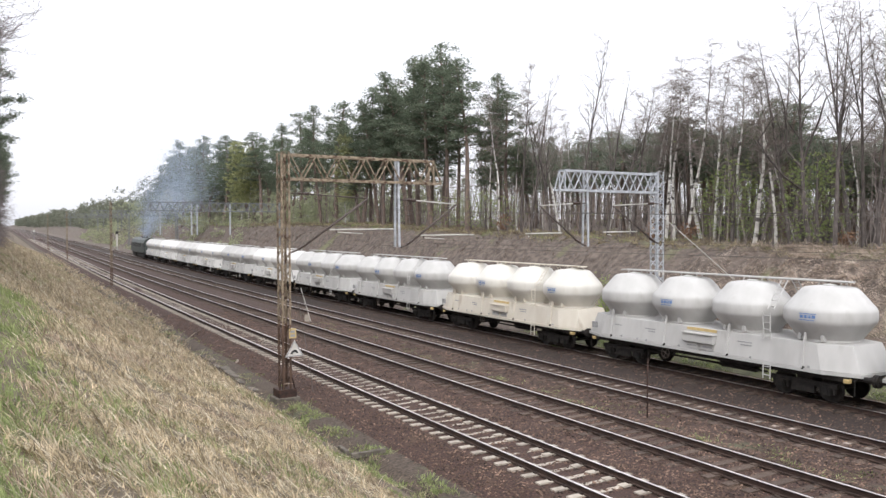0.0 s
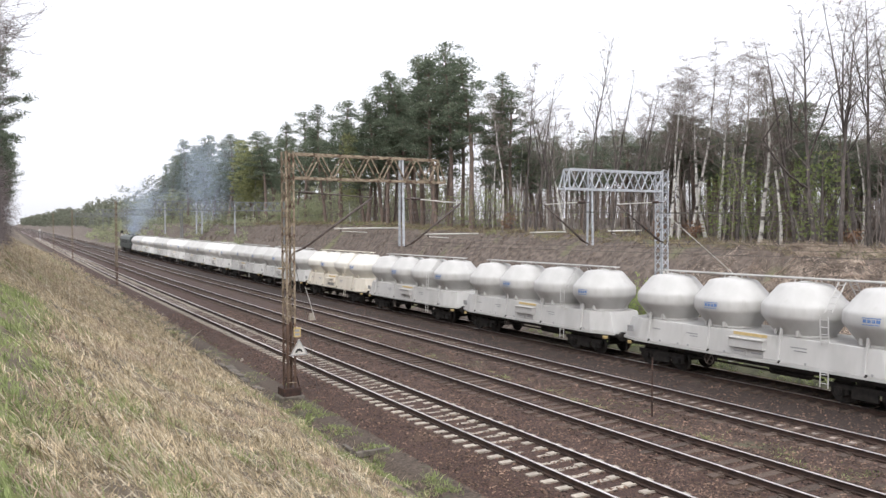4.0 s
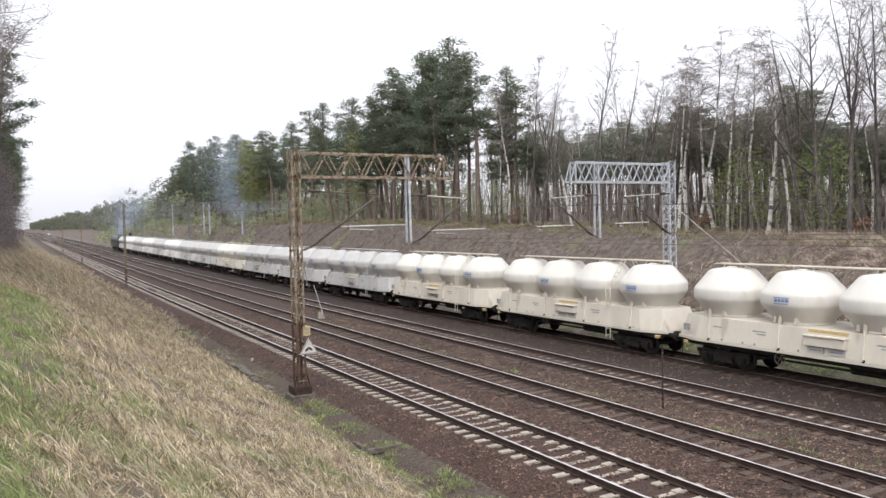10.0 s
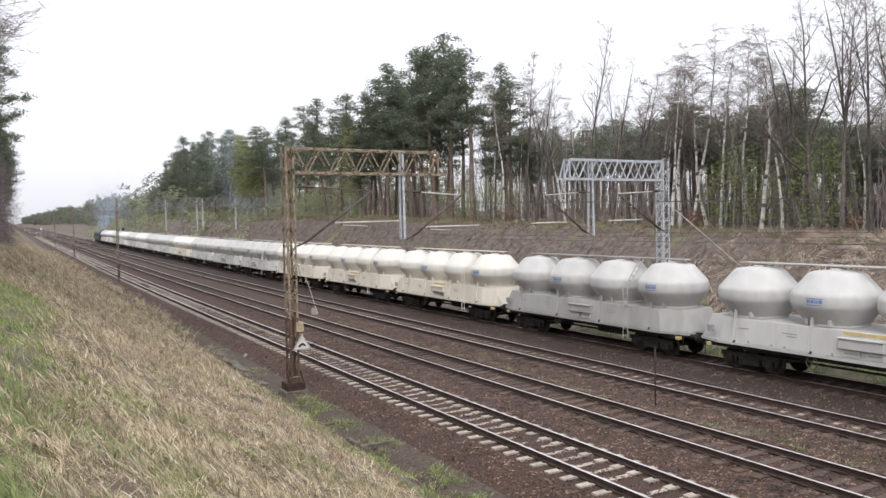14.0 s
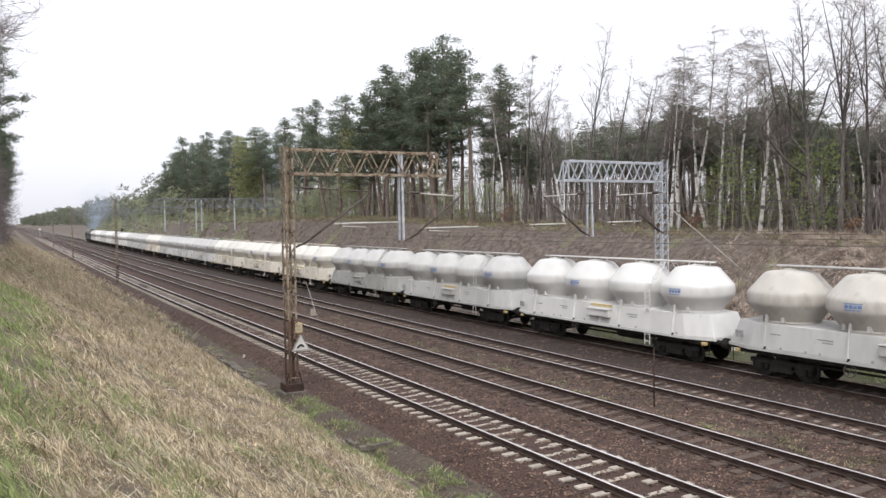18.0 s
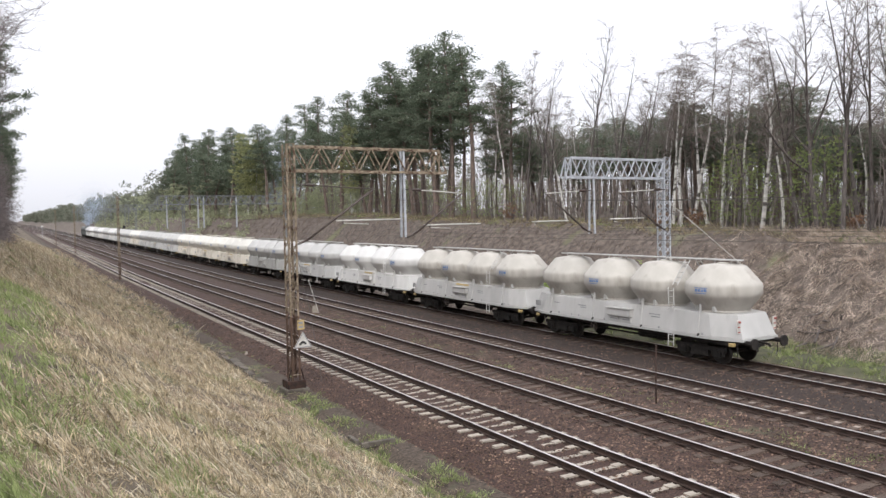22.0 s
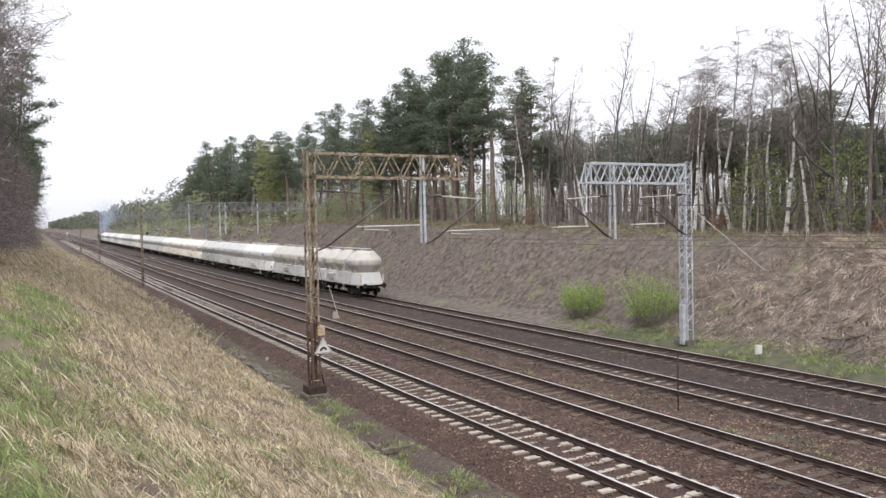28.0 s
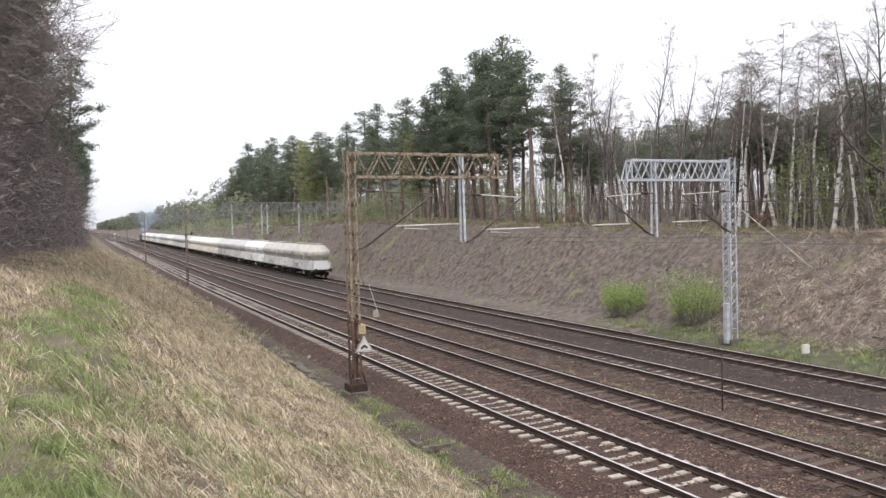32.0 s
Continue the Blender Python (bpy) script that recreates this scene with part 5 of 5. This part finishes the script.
def build_grass():
    rng = np.random.default_rng(3)
    blades(300000, left_bank(False), M["straw"], "dry_grass", "long dry straw-coloured grass in tangled tufts over the bank", "grass", rng, 0.0066, 0.165, (0.3, 1.57), tuft=10, spread=0.04)
    blades(75000, left_bank(False), M["stalk"], "straw_stalks", "long bleached straw stalks lying every way", "grass", rng, 0.006, 0.26, (1.0, 1.57), tuft=3, spread=0.1)
    blades(270000, left_bank(True), M["blade"], "green_grass", "fresh green grass patches on the bank", "grass", rng, 0.0055, 0.14, (0.2, 1.4), tuft=8, spread=0.05)
    blades(220000, right_bank, M["bankgrass"], "bank_grass", "matted pinkish-brown dry grass on the cutting slope", "grass", rng, 0.011, 0.34, (0.8, 1.45), -2.6, 8, 0.17)
    blades(60000, bank_litter, M["litter"], "slope_stubble", "short grey-brown dead stubble over the cutting slope", "grass", rng, 0.011, 0.2, (0.5, 1.5), -0.4, 6, 0.12)
    blades(36000, crest_turf, M["turf"], "crest_grass", "thin tan and olive grass along the crest of the bank", "grass", rng, 0.014, 0.2, (0.3, 1.4), 0.0, 6, 0.14)
    blades(16000, strip(28.3, 31.1, 6, 40, -0.02, 1.3), M["blade"], "verge_grass", "green grass verge at the foot of the slope", "grass", rng, 0.012, 0.18, (0.2, 1.2), tuft=5, spread=0.08)
    blades(9000, strip(17.9, 19.4, 9, 50, 0.14), M["blade"], "track_weeds", "green weeds between the tracks", "weeds", rng, 0.012, 0.1, (0.4, 1.4), tuft=5, spread=0.06)
    blades(12000, strip(8.5, 10.2, 24, 80, 0.05), M["blade"], "verge_weeds", "green weeds at the ballast edge", "weeds", rng, 0.009, 0.12, (0.3, 1.4), tuft=5, spread=0.06)
    blades(12000, strip(7.6, 9.7, 13, 27, 0.04, 1.2), M["blade"], "toe_weeds", "green weed tufts in the gravel at the bank toe", "weeds", rng, 0.01, 0.15, (0.2, 1.3), tuft=6, spread=0.05)
    blades(9000, slope_foot, M["twig_dark"], "slope_litter", "dark dead stems and twigs strewn over the slope", "litter", rng, 0.009, 0.34, (0.9, 1.5), tuft=2, spread=0.2)
    blades(9000, strip(8.0, 9.3, 13, 70, -0.1), M["straw"], "verge_litter", "dry grass litter along the ballast edge", "grass", rng, 0.006, 0.16, (0.6, 1.5), tuft=5, spread=0.07)


def build_woods():
    """Depth of the woods: stems, twigs and crowns too far off to tell apart."""
    rng = random.Random(77)
    V, F, NV, NF, TV, TF, LV, LF = [], [], [], [], [], [], [], []
    spots = [(rng.uniform(7, 68), rng.uniform(18, 75)) for _ in range(170)]
    for b, off in spots:
        d = (40 + off) / math.sin(radians(b))
        if d > 420 or (b < 33 and rng.random() < 0.72):
            continue
        x, y = at_bearing(b, d)
        z = land(x, y)
        h = min(14.5, (0.145 if b < 33 else 0.11) * d) * rng.uniform(0.7, 1)
        big = max(1.0, d / 110)
        limb(V, F, [Vector((x, y, z)), Vector((x + rng.gauss(0, 0.3), y, z + h * 0.6)), Vector((x, y, z + h))], [0.16, 0.11, 0.04], 5)
        for _ in range(30):
            f = rng.random()
            r = 2.2 * (1 - 0.6 * f) * math.sqrt(rng.random())
            a = rng.uniform(0, 6.283)
            spray(NV, NF, Vector((x + r * math.cos(a), y + r * math.sin(a), z + h * (0.5 + 0.52 * f))), 0.6 * big, 11, rng, 0.7, 0.13)
    for _ in range(2300):
        b, off = rng.uniform(8, 68), rng.uniform(1.5, 50)
        d = (40 + off) / math.sin(radians(b))
        if d > 300:
            continue
        x, y = at_bearing(b, d)
        z = land(x, y)
        h = rng.uniform(1.5, 8.5)
        p = crooked(Vector((x, y, z)), Vector((rng.gauss(0, 0.15), rng.gauss(0, 0.15), 1)), h, 3, rng, 0.09)
        w = 0.024 * (1 + d / 150)
        limb(TV, TF, p, [w, w * 0.8, w * 0.6, w * 0.3], 3)
        for _ in range(5):
            s = rng.uniform(0.25, 1) * 3
            c = p[min(2, int(s))].lerp(p[min(3, int(s) + 1)], s % 1)
            limb(TV, TF, crooked(c, Vector((rng.gauss(0, 1), rng.gauss(0, 1), 0.8)), rng.uniform(0.5, 1.6), 2, rng, 0.2), [w * 0.5, w * 0.35, w * 0.15], 3)
        if rng.random() < (0.35 if 29 < b < 36 or 48 < b < 58 else 0.15):
            for _ in range(9):
                q = p[rng.randint(1, 3)] + Vector((rng.gauss(0, 0.9), rng.gauss(0, 0.9), rng.gauss(0, 0.7)))
                spray(LV, LF, q, 0.11 * (1 + d / 150), 6, rng, 0.9, 0.16)
    tagged(new("wood_stems", raw_mesh("wood_stems", V, F, M["bark_dark"])), "dark stems deep in the wood", "wood", kind="stuff")
    tagged(new("wood_crowns", raw_mesh("wood_crowns", NV, NF, M["farwood"])), "grey-green crowns of the wood behind, paled for distance haze", "wood", kind="stuff")
    tagged(new("undergrowth", raw_mesh("undergrowth", TV, TF, M["twig"])), "brown-grey leafless undergrowth of the wood", "undergrowth", kind="stuff")
    tagged(new("undergrowth_leaves", raw_mesh("undergrowth_leaves", LV, LF, M["leaf_young"])), "first pale green leaves in the undergrowth", "undergrowth", kind="stuff")
    # low dead branches in the wood on the camera's bank
    V, F = [], []
    for _ in range(10000):
        y = 28 + 100 * rng.random() ** 1.6
        lead = min(0.055 * max(0, y - 30), 4.4) * 0.9
        x = -3.4 - 4 * rng.random() + lead * 0.85
        z = land(x, y) + rng.random() ** 1.2 * (8.5 if y > 40 else 6.5)
        p = crooked(Vector((x, y, z)), Vector((rng.gauss(0.4, 0.8), rng.gauss(0, 0.8), rng.gauss(0.1, 0.3))), rng.uniform(0.8, 2.6), 3, rng, 0.2)
        limb(V, F, p, [0.02, 0.016, 0.011, 0.005], 3)
        for q in p[1:]:
            spray(V, F, q, 0.55, 5, rng, 0.6, 0.028)
    tagged(new("dead_branchwork", raw_mesh("dead_branchwork", V, F, M["twig_dark"])), "brown dead lower branches of the wood edge", "undergrowth", kind="stuff")
    # far woods along the line
    V, F = [], []
    OV, OF = [], []
    for _ in range(520):
        y = 100 + 400 * rng.random()
        x = rng.uniform(41, 66)
        z = land(x, y)
        h = rng.uniform(3, 7) if y < 180 else rng.uniform(7.5, 10.5)
        for _ in range(22):
            f = rng.random()
            r = 2.4 * math.sqrt(rng.random()) * (1 - 0.4 * f)
            a = rng.uniform(0, 6.283)
            spray(OV, OF, Vector((x + r * math.cos(a), y + r * math.sin(a), z + h * f)), 0.32 * (1 + y / 400), 24, rng, 0.8, 0.2)
    for _ in range(230):
        y = 120 + 260 * rng.random()
        x = rng.uniform(30.5, 40)
        z, h = land(x, y), rng.uniform(0.8, 3.0)
        for _ in range(7):
            r, a = 1.3 * math.sqrt(rng.random()), rng.uniform(0, 6.283)
            spray(OV, OF, Vector((x + r * math.cos(a), y + r * math.sin(a), z + h * rng.random())), 0.35 * (1 + y / 400), 12, rng, 0.8, 0.2)
    for _ in range(1300):
        y = 180 + 2000 * rng.random() ** 1.7
        side = rng.random()
        x = (rng.uniform(34, 80) if side < 0.62 else rng.uniform(-45, -2.5)) + 0.0
        if y < 230 and x > 0:
            x += 10
        z = land(x, y)
        h = rng.uniform(9, 15)
        big = 1 + y / 420
        for _ in range(15):
            f = rng.random()
            r = 2.6 * math.sqrt(rng.random()) * (1 - 0.5 * f)
            a = rng.uniform(0, 6.283)
            spray(V, F, Vector((x + r * math.cos(a), y + r * math.sin(a), z + h * (0.15 + 0.85 * f))), 0.6 * big, 12, rng, 0.7, 0.24)
    tagged(new("leafing_woods", raw_mesh("leafing_woods", OV, OF, M["olive"])), "olive leafing trees along the far bank, paled for distance haze", "wood", kind="stuff")
    tagged(new("far_woods", raw_mesh("far_woods", V, F, M["farwood"])), "grey-green woods far along the line, haze put into the colour", "wood", kind="stuff")


build_trees()
build_woods()
build_grass()
build_stones()

# ---- small things beside the line ----
def build_bushes():
    for i, (x, y, h, w) in enumerate(((31.0, 39.0, 2.5, 5.2), (31.2, 33.0, 3.5, 4.8))):
        rng = random.Random(90 + i)
        SV, SF, LV, LF = [], [], [], []
        for _ in range(280):
            a, r = rng.uniform(0, 6.283), w * 0.17 * math.sqrt(rng.random())
            p = crooked(Vector((r * math.cos(a), r * math.sin(a), 0)), Vector((0.6 * math.cos(a) * rng.random() + rng.gauss(0, 0.2), 0.6 * math.sin(a) * rng.random() + rng.gauss(0, 0.2), 1)), h * rng.uniform(0.3, 1.1) * (1 - 0.45 * (r / (w * 0.17)) ** 2 * rng.random()), 4, rng, 0.1)
            limb(SV, SF, p, [0.014, 0.012, 0.009, 0.006, 0.003], 3)
            for k in range(9):
                s = rng.uniform(0.3, 1) ** 0.7 * 4
                c = p[min(3, int(s))].lerp(p[min(4, int(s) + 1)], s % 1)
                spray(LV, LF, c + Vector((rng.gauss(0, 0.12), rng.gauss(0, 0.12), rng.gauss(0, 0.1))), 0.05, 17, rng, 2.0, 0.2)
        th = empty("bush", "bushy willow shrub in fresh yellow-green leaf", "bush", "bushes at the slope foot")
        th.location = (x, y, land(x, y) - 0.05)
        part("brushwood", raw_mesh("brushwood", SV, SF, M["twig_dark"]), None, th, "dark bare stems", kind="stuff")
        part("foliage", raw_mesh("foliage", LV, LF, M["leaf"]), None, th, kind="stuff")
    # brown shrubs with last year's leaves
    for i, (b, off, h) in enumerate(((45.6, 0.8, 1.7), (48.0, 1.2, 1.5), (34.6, 1.0, 1.8), (57.9, 1.5, 1.2))):
        rng = random.Random(120 + i)
        x, y = at_bearing(b, (40.5 + off) / math.sin(radians(b)))
        SV, SF, LV, LF = [], [], [], []
        for _ in range(22):
            a = rng.uniform(0, 6.283)
            p = crooked(Vector((0, 0, 0)), Vector((0.4 * math.cos(a), 0.4 * math.sin(a), 1)), h * rng.uniform(0.6, 1), 3, rng, 0.15)
            limb(SV, SF, p, [0.014, 0.01, 0.007, 0.003], 3)
            for k in range(3):
                spray(LV, LF, p[rng.randint(1, 3)], 0.2, 4, rng, 0.8, 0.35)
        th = empty("shrub", "small shrub keeping its rust-brown dead leaves", "shrub", "brown shrubs")
        th.location = (x, y, land(x, y) - 0.03)
        part("brushwood", raw_mesh("brushwood", SV, SF, M["twig"]), None, th, kind="stuff")
        part("foliage", raw_mesh("foliage", LV, LF, M["brown_leaf"]), None, th, kind="stuff")


def build_markers():
    th = empty("stake", "thin rusty steel stake between the tracks", "post")
    th.location = (18.86, 18.77, 0)
    bm = bmesh.new()
    bm_tube(bm, ((0, 0, -0.6), (0.0, 0, 0.7), (0.015, 0, 1.68)), 0.026, 8)
    part("post", bm, M["darkrust"], th, smooth=True)
    bm = bmesh.new()
    bm_tube(bm, ((0.015, 0, 1.66), (0.015, 0, 1.72)), 0.034, 8)
    part("cap", bm, M["darkrust"], th)
    th = empty("marker_post", "short white-painted concrete marker post in green grass", "marker")
    th.location = (29.35, 24.15, land(29.35, 24.15))
    bm = bmesh.new()
    frustum(bm, [(-0.17, -0.1), (0.17, -0.1), (0.17, 0.1), (-0.17, 0.1)], [(-0.15, -0.08), (0.15, -0.08), (0.15, 0.08), (-0.15, 0.08)], -0.15, 0.4)
    part("block", bm, M["signwhite"], th, bevel=0.02)
    th = empty("marker_post", "small pale yellowish block on the ballast", "marker")
    th.location = (18.55, 51.0, bed_height(18.55) + grade(51))
    bm = bmesh.new()
    frustum(bm, [(-0.18, -0.15), (0.18, -0.15), (0.18, 0.15), (-0.18, 0.15)], [(-0.14, -0.1), (0.14, -0.1), (0.14, 0.1), (-0.14, 0.1)], -0.1, 0.48)
    part("block", bm, M["concrete"], th, bevel=0.02)
    th = empty("leaning_rod", "slim leaning rod standing between the tracks", "rod")
    bm = bmesh.new()
    bm_tube(bm, ((18.9, 51.0, -0.35), (18.2, 51.2, 2.2)), 0.025, 6)
    part("rod", bm, M["paletube"], th)
    th = empty("leaning_pole", "pale slim stay pole leaning against the slope", "pole")
    bm = bmesh.new()
    bm_tube(bm, ((35.5, 28.5, land(35.5, 28.5) - 0.2), (32.6, 29.4, 5.6), (31.0, 30.0, 7.0)), 0.025, 6)
    part("pole", bm, M["paletube"], th)
    # board and post stand in for an unidentified bright spot down the line
    th = empty("catenary_sign", "white board standing in for a distant bright spot beside the line", "sign")
    bm = bmesh.new()
    y = 330.0
    bm_box(bm, 11.15, 11.85, y, y + 0.1, grade(y) + 3.9, grade(y) + 4.6)
    part("board", bm, M["signwhite"], th)
    bm = bmesh.new()
    bm_tube(bm, ((11.5, y + 0.05, grade(y) - 0.3), (11.5, y + 0.05, grade(y) + 3.9)), 0.06, 6)
    part("post", bm, M["galv"], th)
    th = empty("line_signal", "slim line signal with white board and dark head", "signal")
    th.location = (28.5, 231.1, grade(231.1))
    bm = bmesh.new()
    bm_tube(bm, ((0, 0.1, -0.5), (0, 0.1, 4.9)), 0.07, 8)
    part("post", bm, M["galv"], th)
    bm = bmesh.new()
    bm_box(bm, -0.24, 0.24, -0.02, 0.03, 0.6, 4.0)
    part("board", bm, M["signwhite"], th)
    bm = bmesh.new()
    bm_box(bm, -0.34, 0.34, -0.1, 0.1, 4.02, 4.9)
    part("signal_head", bm, M["black"], th, "black signal head", bevel=0.06)
    # dead branches dumped at the foot of the slope
    rng = random.Random(8)
    th = empty("branch_heap", "heap of dark dead branches at the slope foot", "branches")
    for k in range(12):
        bm = bmesh.new()
        a = Vector((31.4 + rng.gauss(0, 0.5), 21.0 + rng.gauss(0, 0.6), 0.35))
        a.z = land(a.x, a.y) + rng.uniform(0.05, 0.4)
        d = Vector((rng.gauss(0, 1), rng.gauss(0, 1), rng.gauss(0, 0.25)))
        p = crooked(a, d, rng.uniform(0.7, 1.6), 3, rng, 0.15)
        bm_tube(bm, p, [0.05, 0.04, 0.03, 0.015], 5)
        part("branch", bm, M["bark_dark"], th)
    # drain kerb of concrete slabs along the toe of the near bank
    kerb = empty("drain_kerb", "mossy concrete drain slabs along the bank toe", "kerb", kind="structure")
    me = None
    for k in range(62):
        y = 30.0 + 1.02 * k
        x = 8.95 + 0.02 * (y - 30)
        if rng.random() < 0.3:
            continue
        bm = bmesh.new()
        frustum(bm, [(-0.2, -0.5), (0.2, -0.5), (0.2, 0.5), (-0.2, 0.5)], [(-0.18, -0.49), (0.18, -0.49), (0.18, 0.49), (-0.18, 0.49)], -0.3, 0.05)
        if me is None:
            me = mesh_of("slab", bm, M["slab"], bevel=0.015)
        ob = part("slab", me, None, kerb)
        ob.location = (x + rng.uniform(-0.05, 0.05), y, -0.43 + grade(y) + rng.uniform(-0.07, 0.03))
        ob.rotation_euler = (rng.uniform(-0.04, 0.04), rng.uniform(-0.1, 0.1), rng.uniform(-0.06, 0.06))
    for k in range(14):
        x, y = rng.uniform(9.0, 10.4), rng.uniform(30, 95)
        th = empty("rubble_stone", "pale broken piece of rubble beside the ballast", "stone", "rubble by the line")
        th.location, th.rotation_euler = (x, y, max(bed_height(x), -0.42) + grade(y) + 0.02), (0.2, 0.1, rng.uniform(0, 3))
        bm = bmesh.new()
        w = rng.uniform(0.05, 0.13)
        frustum(bm, [(-w, -w * 0.6), (w, -w * 0.7), (w * 0.8, w * 0.6), (-w * 0.7, w * 0.5)], [(-w * 0.6, -w * 0.4), (w * 0.7, -w * 0.4), (w * 0.5, w * 0.4), (-w * 0.5, w * 0.3)], -0.05, w * 0.9)
        part("piece", bm, M["concrete"], th, bevel=0.012)
    th = empty("concrete_frame", "broken concrete manhole frame in the gravel", "concrete")
    th.location = (8.95, 20.3, -0.42)
    for k, (dx, dy, rz, w) in enumerate(((-0.35, 0.35, 0.25, 0.8), (0.15, -0.3, 1.75, 1.0))):
        bm = bmesh.new()
        bm_box(bm, -w / 2, w / 2, -0.07, 0.07, 0, 0.16)
        ob = part("beam", bm, M["footing"], th, bevel=0.015)
        ob.location, ob.rotation_euler = (dx, dy, 0.0), (0, 0.05, rz + 1.2)


def build_wires():
    """Contact and carrier wires with droppers over each track, in spans between the gantries."""
    for i, x in enumerate(TRACK_X):
        th = empty("overhead_wire", "thin dark contact and carrier wire over a track", "wire", "overhead wires")
        spans = ((-36.6, 28.38), (28.38, 93.4), (93.4, 158.4), (158.4, 223.4))
        for a, b in spans:
            lift = 0.0 if a < 90 else 0.4
            contact, carrier = [], []
            for k in range(9):
                f = k / 8
                y = a + (b - a) * f
                g = grade(y) + (0.4 * f if 20 < a < 30 else lift)
                contact.append((x + (0.2 if i % 2 else -0.2) * (1 - 2 * f), y, g + 5.5))
                carrier.append((x, y, g + 6.95 - 0.75 * 4 * f * (1 - f)))
            bm = bmesh.new()
            bm_tube(bm, contact, 0.008, 4)
            part("contact_wire", bm, M["copper"], th)
            bm = bmesh.new()
            bm_tube(bm, carrier, 0.008, 4)
            part("carrier_wire", bm, M["copper"], th)
            for k in range(1, 8):
                bm = bmesh.new()
                bm_tube(bm, (contact[k], carrier[k]), 0.005, 3)
                part("dropper", bm, M["copper"], th)


def build_smoke():
    """Thin blue diesel smoke: clouds of tiny drifting soot flakes, one over the locomotive and an older one by the pines."""
    m = mat("blue_exhaust_soot", (0.4, 0.47, 0.58), (0.5, 0.57, 0.67), 0.5, 1.0)
    m.node_tree.nodes["Principled BSDF"].inputs["Specular IOR Level"].default_value = 0.0
    rng = np.random.default_rng(4)
    plume = empty("exhaust_smoke", "thin blue diesel smoke rising above the locomotive", "smoke", "diesel smoke")
    haze = empty("smoke_haze", "faint blue smoke haze lingering before the pines", "smoke", "diesel smoke")
    clouds = ((plume, 0.4, -1, 5.6, 0.8, 1300), (plume, 1.0, -3, 8.0, 1.4, 2000), (plume, 1.8, -6, 10.8, 2.2, 2600), (plume, 2.4, -9, 13.2, 3.0, 2800),
              (haze, 0, 0, 2.5, 3.6, 5200), (haze, 0.5, 5, -2.5, 3.0, 3200), (haze, -1.0, -7, -7.0, 2.6, 2600))
    for th, cx, cy, cz, r, n in clouds:
        n *= 5
        c = rng.normal(0, 1, (n, 1, 3)) * (r, r * 1.6, r * 0.9)
        c = c * (1 + 0.35 * np.sin(c[..., [2, 0, 1]] * 1.7 / r))
        v = c + rng.normal(0, 0.031, (n, 4, 3))
        faces = (np.arange(n)[:, None] * 4 + np.arange(4)[None]).tolist()
        ob = part("puff", raw_mesh("puff", v.reshape(-1, 3).tolist(), faces, m), None, th, kind="stuff")
        ob.location = (cx, cy, cz)
        ob.visible_shadow = False
    exhaust.extend((plume, haze))


build_smoke()
build_bushes()
build_markers()
build_wires()


def motions():
    """Wagons and locomotive follow the line's grade as it slowly gathers speed."""
    for th, ahead in movers:
        rows = []
        for k in range(17):
            t = 2.0 * k
            y = run(t) + ahead
            slope = math.degrees(math.atan((grade(y + 4.5) - grade(y - 4.5)) / 9.0))
            rows.append((t, pose(TRACK_X[3], y, (grade(y + 4.5) + grade(y - 4.5)) / 2, slope)))
        walk(th, rows)
        # every wheelset rolls without slipping
        for w in th.children_recursive:
            if w.name.startswith("wheelset"):
                x, y, z = w.location
                walk(w, [(0.1 * k, pose(x, y, z, -math.degrees((run(0.1 * k) - TAIL) / 0.455))) for k in range(321)])
    lead = movers[-1][1]
    plume, haze = exhaust
    walk(plume, [(2.0 * k, pose(TRACK_X[3], run(2.0 * k) + lead, grade(run(2.0 * k) + lead))) for k in range(17)])
    # the older haze creeps in among the trees
    walk(haze, [(2.0 * k, pose(32.0 + 1.7 * k, 160.0 - 0.5 * k, 19.5 - 0.2 * k)) for k in range(17)])


motions()
